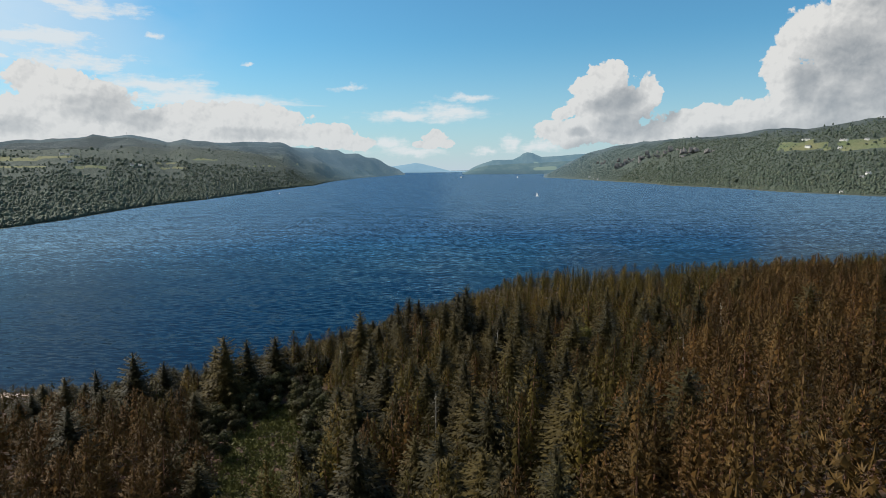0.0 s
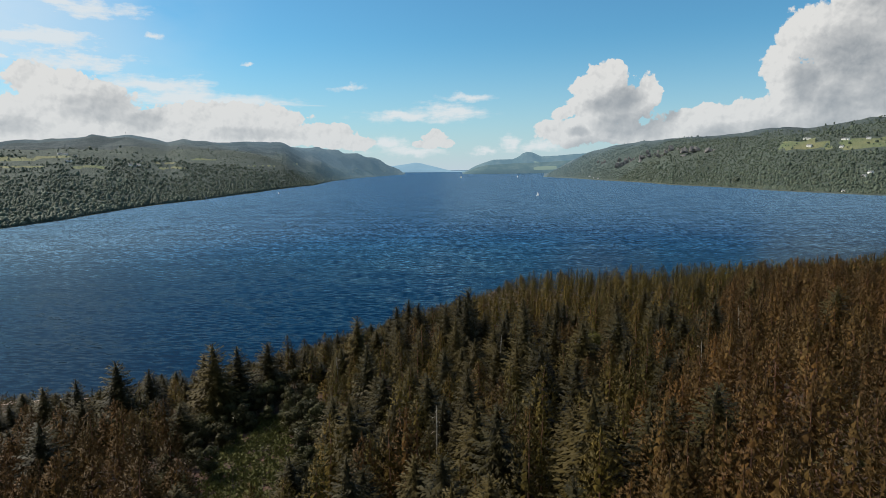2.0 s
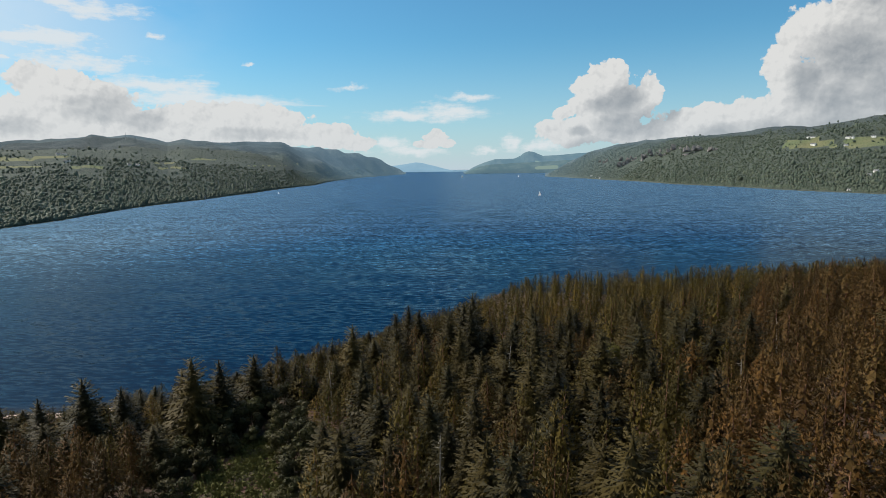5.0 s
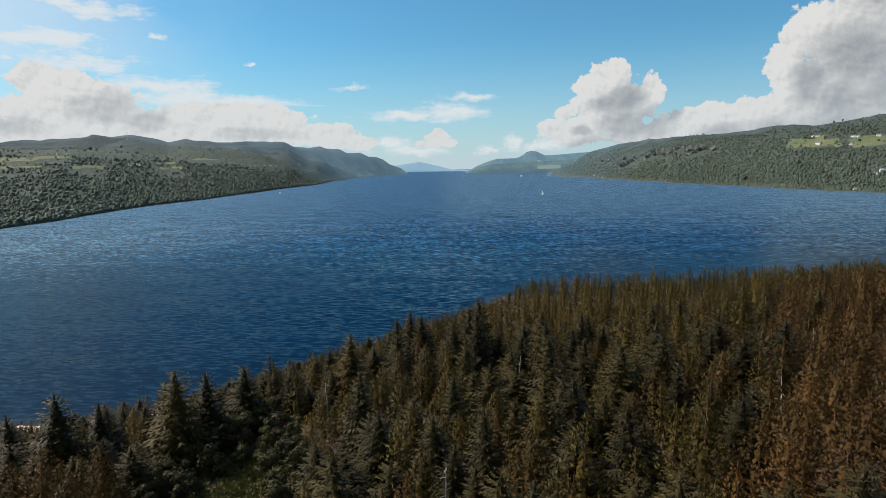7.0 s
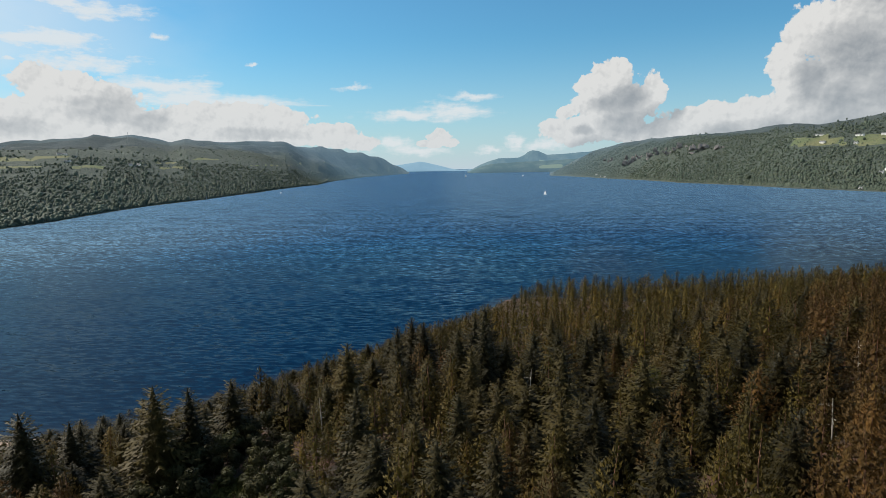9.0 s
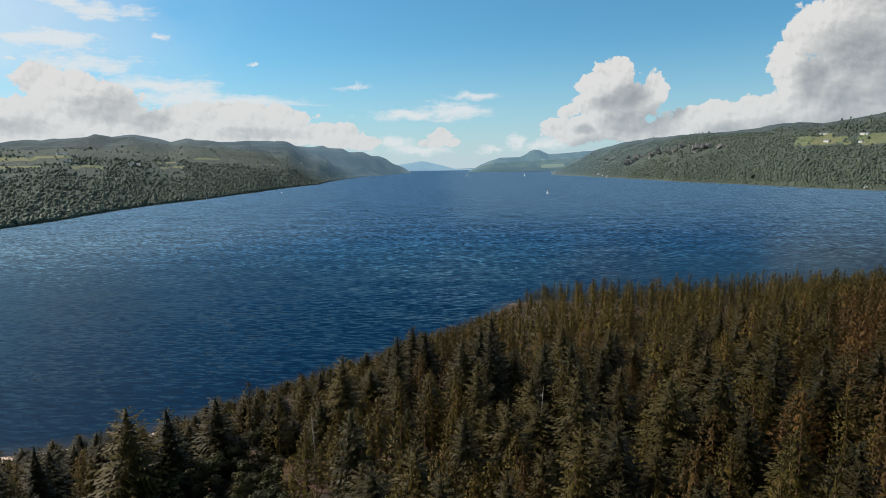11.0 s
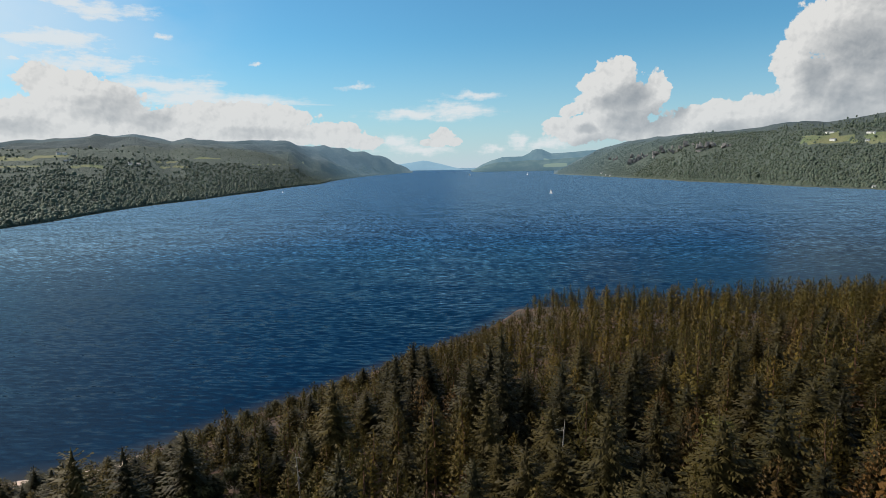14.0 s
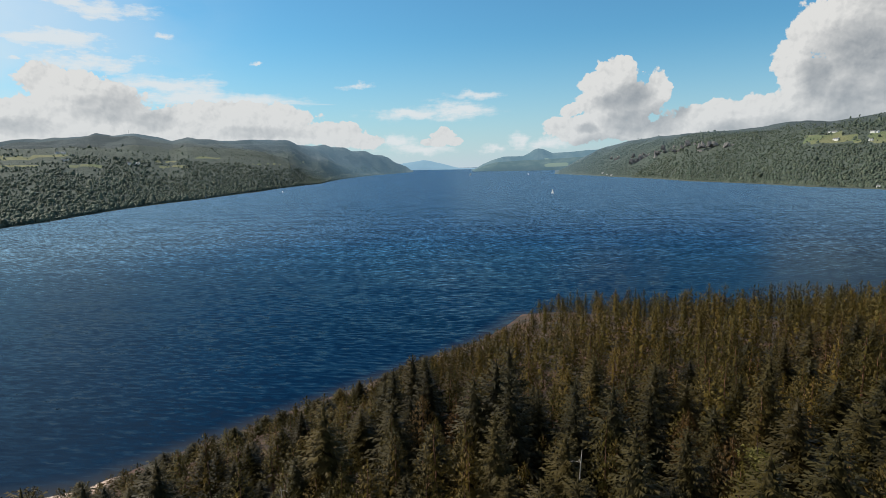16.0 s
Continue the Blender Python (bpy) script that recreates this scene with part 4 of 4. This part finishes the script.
def build_far_woods():
    """Crowns on the two far banks."""
    rng = np.random.default_rng(4)
    # one lumpy crown
    rings, sides = 3, 5
    v = [(0, 0, 1.0)]
    for i in range(1, rings):
        ph = math.pi * i / rings
        for k in range(sides):
            th = 2 * math.pi * (k + 0.5 * i) / sides
            v.append((math.sin(ph) * math.cos(th), math.sin(ph) * math.sin(th), math.cos(ph)))
    f = [(0, 1 + k, 1 + (k + 1) % sides) for k in range(sides)]
    for i in range(rings - 2):
        for k in range(sides):
            a, b = 1 + i * sides + k, 1 + i * sides + (k + 1) % sides
            f += [(a, a + sides, b), (b, a + sides, b + sides)]
    v, f = np.array(v), np.array(f)
    for name, label, lo, hi, azs, shore, ridge, top, count in (
            ("far_wood", "dark green mixed woodland on the far bank", -39.0, -5.0, LEFT_AZ, LEFT_SHORE, LEFT_RIDGE, 0.56, 24000),
            ("far_wood", "green woodland covering the steep hillside", 9.8, 39.0, RIGHT_AZ, RIGHT_SHORE, RIGHT_RIDGE, 0.86, 21000)):
        az = rng.uniform(lo, hi, count)
        s, r = np.interp(az, azs, shore), np.interp(az, azs, ridge)
        u = rng.random(count) ** 1.5 * top
        u[: count // 12] = rng.random(count // 12) * 0.012
        d = s + 4 + u * (r - s)
        z, ul, ur = land_height(az, d)
        fld, moor = is_field(az, d, ul, ur), is_moor(ul, ur)
        for ahead in ((50, 110, 180) if lo < 0 else (45,)):
            fld = np.maximum(fld, is_field(az, d + ahead, ul, ur))
        hedge = rng.random(count) < 0.07
        ok = ((fld < 0.4) | hedge) & (rng.random(count) > moor * 0.97) & (z > 0.2) 
        el = np.degrees(np.arctan2(z - MID[2], d))
        if lo < 0:
            line = np.interp(az, (-36, -27, -17, -11.8, -9), (1.55, 1.15, 0.45, -0.25, 0.1)) + 0.12 * value_noise(az * 30, d * 0.1, 40, 9, 2)
            ok &= (el < line) | (rng.random(count) < 0.10)
        for a, e, w, _ in CRAGS:
            ok &= ~((np.abs(az - a) < w / 75.0) & (np.abs(el - e + 0.15) < w / 120.0) & (rng.random(count) < 0.8))
        az, d, z = az[ok], d[ok], z[ok]
        n = len(az)
        size = 2.3 * np.exp(0.30 * rng.standard_normal(n)) * (1 + (d - 1000) / 9000)
        tall = size * rng.uniform(0.7, 1.25, n)
        x, y = MID[0] + d * np.sin(np.radians(az)), MID[1] + d * np.cos(np.radians(az))
        th = rng.uniform(0, 6.28, n)
        lump = 1 + 0.32 * rng.standard_normal((n, len(v), 1)).clip(-1.6, 1.6)
        P = v[None] * lump
        taper = 1 - 0.45 * (rng.random(n) < 0.3)[:, None] * (P[:, :, 2] * 0.5 + 0.5)
        X = (P[:, :, 0] * np.cos(th)[:, None] - P[:, :, 1] * np.sin(th)[:, None]) * size[:, None] * taper + x[:, None]
        Y = (P[:, :, 0] * np.sin(th)[:, None] + P[:, :, 1] * np.cos(th)[:, None]) * size[:, None] * taper + y[:, None]
        Z = P[:, :, 2] * tall[:, None] + (z + tall * 0.8)[:, None]
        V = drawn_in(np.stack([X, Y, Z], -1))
        tint = rng.random(n)
        for mat, which, title in ((HAZED_FAR_LEAVES, d < 3400, "far_wood"), (HAZE_GLOW_LEAVES, d >= 3400, "backdrop_wood")):
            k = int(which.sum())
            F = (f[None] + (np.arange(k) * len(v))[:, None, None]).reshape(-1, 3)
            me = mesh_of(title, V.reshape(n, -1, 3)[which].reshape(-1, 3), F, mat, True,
                         dict(tint=np.repeat(tint[which], len(v)), haze_glow=np.repeat(ss(2900, 6300, d[which]), len(v))))
            tagged(new(title, me), label if title == "far_wood" else "remote woods, painted hazy blue, on the " + ("long ridge" if lo < 0 else "steep headland"), "woods", kind="stuff")


build_far_woods()


# ---- undergrowth and dead wood ----
def build_scrub():
    """Bracken in the clearing and low shrubs under the trees."""
    rng = random.Random(8)
    for name, label, mat, count in (("bracken", "bright green bracken filling the clearing", BRACKEN, 900),
                                    ("undergrowth", "low dark green shrubs on the forest floor", BROAD, 3600)):
        s = Soup()
        n = 0
        while n < count:
            if name == "bracken":
                x, y = rng.uniform(-75, -10), rng.uniform(95, 170)
                if clearing(x, y) > 1.25:
                    continue
                size, leaves, w = rng.uniform(0.7, 1.3), 26, 0.42
            else:
                x, y = rng.uniform(-120, 90), rng.uniform(70, 300)
                if abs(x) > 0.8 * y or clearing(x, y) < 1.1:
                    continue
                size, leaves, w = rng.uniform(0.8, 2.0), 22, 0.5
            dist = float(inland(np.array([x]), np.array([y]))[0])
            if dist < 9:
                continue
            z = float(headland_height(np.array([x]), np.array([y]))[0])
            n += 1
            for k in range(leaves):
                d = Vector((rng.gauss(0, 1), rng.gauss(0, 1), abs(rng.gauss(0.5, 0.6)))).normalized()
                p = Vector((x, y, z)) + d * size * rng.uniform(0.5, 1.0)
                u = d.cross(Vector((rng.gauss(0, 1), rng.gauss(0, 1), 1))).normalized() * w * 0.5
                s.tri(p - u, p + u, p + (d + Vector((0, 0, rng.uniform(-0.8, 0.4)))) * w * 1.5)
        tagged(new(name, s.mesh(name, mat)), label, "undergrowth", kind="stuff")


build_scrub()


def build_dead_trees():
    rng = random.Random(3)
    for x, y, h, lean in ((-2.0, 117, 15, 1.5), (14.5, 172, 16, -4), (52, 128, 13, 3), (-30, 176, 12, 5), (70, 150, 14, -3), (22, 150, 12, 6)):
        z = float(headland_height(np.array([x]), np.array([y]))[0])
        tree = tagged(new("dead_tree"), "bleached bare dead tree standing among living conifers", "tree", "dead trees")
        tree.matrix_basis = pose(x, y, z - 0.2, lean, lean * 0.6, rng.random() * 360)
        s = Soup()
        s.tube([(0, 0, 0), (0.1, 0, h * 0.5), (0.05, 0.1, h)], [0.2, 0.15, 0.05], 6)
        part("trunk", s.mesh("trunk", DEAD_WOOD), tree)
        for k in range(7):
            t, th, ln = rng.uniform(0.35, 0.95), rng.random() * 6.283, rng.uniform(0.6, 1.8)
            s = Soup()
            s.tube([(0, 0, h * t), (math.cos(th) * ln * 0.6, math.sin(th) * ln * 0.6, h * t + 0.1), (math.cos(th) * ln, math.sin(th) * ln, h * t - 0.1)],
                   [0.06, 0.04, 0.01], 4)
            part("branch", s.mesh("branch", DEAD_WOOD), tree)


build_dead_trees()


# ---- things on the far banks and on the loch ----
def on_bank(az, el):
    """The true place on the far bank that is seen in this direction."""
    d = np.linspace(1000, 5600, 1800)
    z, ul, ur = land_height(np.full_like(d, az), d)
    seen = np.degrees(np.arctan2(z - MID[2], d))
    on = ((ul > 0) | (ur > 0)) & (seen >= el)
    i = int(np.argmax(on)) if on.any() else int(np.argmax(np.where((ul > 0) | (ur > 0), seen, -90)))
    return MID[0] + d[i] * math.sin(radians(az)), MID[1] + d[i] * math.cos(radians(az)), float(z[i])


def place_far(ob, x, y, z, turn, size=1.0):
    """Stands a thing at a true place, drawn in with the land there."""
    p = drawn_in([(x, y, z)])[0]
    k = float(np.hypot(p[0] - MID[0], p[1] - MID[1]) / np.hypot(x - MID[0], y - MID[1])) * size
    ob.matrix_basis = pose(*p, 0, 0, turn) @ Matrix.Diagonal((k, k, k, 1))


def box(s, x0, y0, z0, x1, y1, z1):
    n = len(s.v)
    s.v += [(x, y, z) for z in (z0, z1) for x, y in ((x0, y0), (x1, y0), (x1, y1), (x0, y1))]
    for a, b, c, d in ((0, 1, 5, 4), (1, 2, 6, 5), (2, 3, 7, 6), (3, 0, 4, 7), (4, 5, 6, 7), (3, 2, 1, 0)):
        s.f += [(n + a, n + b, n + c), (n + a, n + c, n + d)]


def build_house(length, deep, eaves, label, with_chimneys=True):
    house = tagged(new("house"), label, "house", "houses on the far banks")
    s = Soup()
    box(s, -length / 2, -deep / 2, -2.5, length / 2, deep / 2, eaves)
    rise = deep * 0.42
    for sx in (-1, 1):
        x = sx * length / 2
        s.tri((x, -deep / 2, eaves), (x, deep / 2, eaves), (x, 0, eaves + rise))
    part("wall", s.mesh("wall", WHITE_WALL), house)
    roof = Soup()
    for sy in (-1, 1):
        n = len(roof.v)
        e, o = deep / 2 + 0.4, length / 2 + 0.3
        for lift in (0.05, 0.3):
            roof.v += [(-o, sy * e, eaves - 0.25 + lift), (o, sy * e, eaves - 0.25 + lift), (o, 0, eaves + rise + lift), (-o, 0, eaves + rise + lift)]
        for q in ((0, 1, 2, 3), (4, 5, 6, 7), (0, 1, 5, 4), (1, 2, 6, 5), (3, 0, 4, 7)):
            roof.f += [(n + q[0], n + q[1], n + q[2]), (n + q[0], n + q[2], n + q[3])]
    roof_ob = part("roof", roof.mesh("roof", SLATE), house, "grey slate roof")
    if with_chimneys:
        for sx in (-1, 1):
            s = Soup()
            box(s, sx * (length / 2 - 0.9) - 0.45, -0.4, eaves + rise - 0.6, sx * (length / 2 - 0.9) + 0.45, 0.4, eaves + rise + 1.2)
            part("chimney", s.mesh("chimney", WHITE_WALL), roof_ob)
    s = Soup()
    box(s, -0.5, -deep / 2 - 0.06, 0.0, 0.5, -deep / 2 - 0.005, 2.1)
    part("door", s.mesh("door", SLATE), house, "dark door")
    win = Soup()
    box(win, -0.55, -0.06, 0, 0.55, -0.005, 1.3)
    win_me = win.mesh("window", DARK_GLASS)
    for k in (-0.36, -0.2, 0.2, 0.36):
        w = part("window", win_me, house)
        w.location = (k * length, -deep / 2, 0.9)
    return house


def build_houses():
    white = "white-walled farmhouse with a slate roof on the hillside"
    rows = [(-31.95, 1.50, 15, 8, 5.0, 20), (-31.55, 1.50, 13, 7, 4.6, -15), (-31.50, 0.92, 14, 7, 4.5, 5), (-31.2, 1.0, 9, 6, 3, 70),
            (-26.85, 0.62, 26, 9, 4.5, 10), (-26.4, 0.60, 14, 8, 4.0, -30), (-30.9, 1.32, 10, 7, 4.0, 40),
            (31.0, 1.46, 22, 9, 5.0, -35), (30.9, 2.05, 20, 8, 4.5, -20), (30.6, 2.05, 12, 7, 4.5, -50), (33.3, 1.95, 18, 8, 4.5, -30),
            (33.6, 1.93, 12, 7, 4.5, -60), (34.9, 1.95, 16, 8, 5.0, -20), (33.2, 1.35, 14, 8, 4.5, -35), (35.3, -0.70, 16, 9, 5.5, -40),
            (34.9, -0.95, 12, 8, 5.0, -20), (13.6, -0.82, 18, 8, 5.0, -10), (14.4, -1.02, 24, 9, 5.0, -10), (14.0, -0.98, 14, 8, 4.5, 10),
            (33.7, -2.10, 12, 7, 3.5, -35), (-21.45, -2.25, 12, 7, 3.5, 60)]
    for az, el, length, deep, eaves, turn in rows:
        x, y, z = on_bank(az, el)
        low = el < -1.5
        h = build_house(length, deep, eaves, "small white boathouse on the shore by the trees" if low else white, not low)
        place_far(h, x, y, max(z, 0.6) + 0.3, turn - az, 0.85)


build_houses()


def build_mast():
    x, y, z = on_bank(-27.06, 2.75)
    mast = tagged(new("radio_mast"), "thin grey lattice radio mast on the skyline ridge", "mast")
    h = 55.0
    for k in range(3):
        th = k * 2.094
        s = Soup()
        s.tube([(2.2 * math.cos(th), 2.2 * math.sin(th), -4), (0.5 * math.cos(th), 0.5 * math.sin(th), h)], [0.35, 0.25], 5)
        part("leg", s.mesh("leg", STEEL), mast)
    for i in range(10):
        t = (i + 0.5) / 10
        r = 2.2 - 1.7 * t
        s = Soup()
        for k in range(3):
            a, b = k * 2.094, (k + 1) * 2.094
            s.tube([(r * math.cos(a), r * math.sin(a), h * t), (r * math.cos(b), r * math.sin(b), h * t + 4)], [0.18, 0.18], 4)
        part("brace", s.mesh("brace", STEEL), mast)
    place_far(mast, x, y, z, 0, 0.7)


build_mast()


def build_crags():
    """Bare rock faces among the woods of the steep bank."""
    rng = random.Random(17)
    for az, el, wide, n in CRAGS:
        x, y, z = on_bank(az, el)
        s = Soup()
        for k in range(n):
            cx, cz, r = rng.uniform(-wide, wide), rng.uniform(-wide * 0.5, wide * 0.5), rng.uniform(6, 15)
            top = [(cx + rng.uniform(-1, 1) * r, -5 + rng.uniform(-4, 4), cz + r * rng.uniform(0.6, 1.3)) for _ in range(3)]
            bm = bmesh.new()
            for p in top + [(cx + rng.uniform(-1, 1) * r, rng.uniform(-11, -5), cz + rng.uniform(-1, 0.4) * r) for _ in range(6)] + [(cx, 14, cz + r * 0.7), (cx - r, 12, cz - r), (cx + r, 12, cz - r)]:
                bm.verts.new(p)
            bmesh.ops.convex_hull(bm, input=bm.verts[:])
            bmesh.ops.triangulate(bm, faces=bm.faces[:])
            bm.verts.index_update()
            used = {v for f in bm.faces for v in f.verts}
            n0, order = len(s.v), {}
            for v in used:
                order[v] = n0 + len(order)
                s.v.append(tuple(v.co))
            s.f += [tuple(order[v] for v in f.verts) for f in bm.faces]
            bm.free()
        crag = tagged(new("crag", s.mesh("crag", ROCK)), "pale grey rock face breaking through hillside woods", "rock", "crags on the steep bank")
        place_far(crag, x - 2 * math.sin(radians(az)), y - 2 * math.cos(radians(az)), z + 3, -az)


build_crags()


def build_sailboat(tall, label):
    boat = tagged(new("sailboat"), label, "boat", "boats on the loch")
    bm = bmesh.new()
    L, W = tall * 0.75, tall * 0.22
    ring = []
    for i in range(9):
        t = i / 8
        w = W / 2 * (math.sin(math.pi * min(1, 0.25 + t * 0.75)) ** 0.7 if t < 1 else 0.02)
        ring.append([bm.verts.new((sx * w * k, (t - 0.5) * L, zz)) for sx, k, zz in ((-1, 1, 0.9), (-1, 0.75, -0.1), (1, 0.75, -0.1), (1, 1, 0.9))])
    for a, b in zip(ring, ring[1:]):
        for k in range(4):
            bm.faces.new((a[k], a[(k + 1) % 4], b[(k + 1) % 4], b[k]))
    bm.faces.new(ring[0])
    bm.faces.new(ring[-1][::-1])
    bmesh.ops.triangulate(bm, faces=bm.faces[:])
    me = bpy.data.meshes.new("hull")
    bm.to_mesh(me)
    bm.free()
    me.materials.append(HULL)
    part("hull", me, boat, "white hull")
    s = Soup()
    s.tube([(0, 0.1 * L, 0.8), (0, 0.1 * L, tall)], [0.10, 0.06], 6)
    part("mast", s.mesh("mast", STEEL), boat)
    for name, pts in (("mainsail", ((0.02, 0.08 * L, 1.9), (0.5, -0.42 * L, 2.0), (0.02, 0.08 * L, tall * 0.97), (0.35, -0.18 * L, tall * 0.5))),
                      ("jib", ((0.02, 0.13 * L, 1.6), (0.05, 0.46 * L, 1.2), (0.02, 0.12 * L, tall * 0.85), (0.25, 0.25 * L, tall * 0.45)))):
        s = Soup()
        for off in (0.0, 0.03):
            a, b, c, d = [(x + off, y, z) for x, y, z in pts]
            s.tri(a, b, d)
            s.tri(a, d, c)
        part(name, s.mesh(name, SAIL), boat)
    return boat


def build_boats():
    for x, y, tall, turn, label in ((254, 1650, 11.5, 40, "white sailing yacht under sail on the blue loch"),
                                    (160, 5200, 22, 70, "distant white sailing yacht far down the loch"),
                                    (610, 5000, 20, 20, "distant white sailing yacht near the wooded headland")):
        b = build_sailboat(tall, label)
        place_far(b, x, y, 0.0, turn)
    # moored motor cruiser close to the left bank
    boat = tagged(new("motor_cruiser"), "small white motor cruiser close to the wooded shore", "boat", "boats on the loch")
    s = Soup()
    box(s, -1.6, -5, -0.2, 1.6, 4, 1.1)
    s.tri((-1.6, 4, 1.1), (1.6, 4, 1.1), (0, 6.2, 1.3))
    s.tri((-1.6, 4, -0.2), (0, 6.2, 1.3), (-1.6, 4, 1.1))
    s.tri((1.6, 4, -0.2), (1.6, 4, 1.1), (0, 6.2, 1.3))
    part("hull", s.mesh("hull", HULL), boat)
    s = Soup()
    box(s, -1.2, -3, 1.1, 1.2, 2, 2.6)
    part("cabin", s.mesh("cabin", HULL), boat)
    place_far(boat, -545, 2060, 0.0, 20)


build_boats()
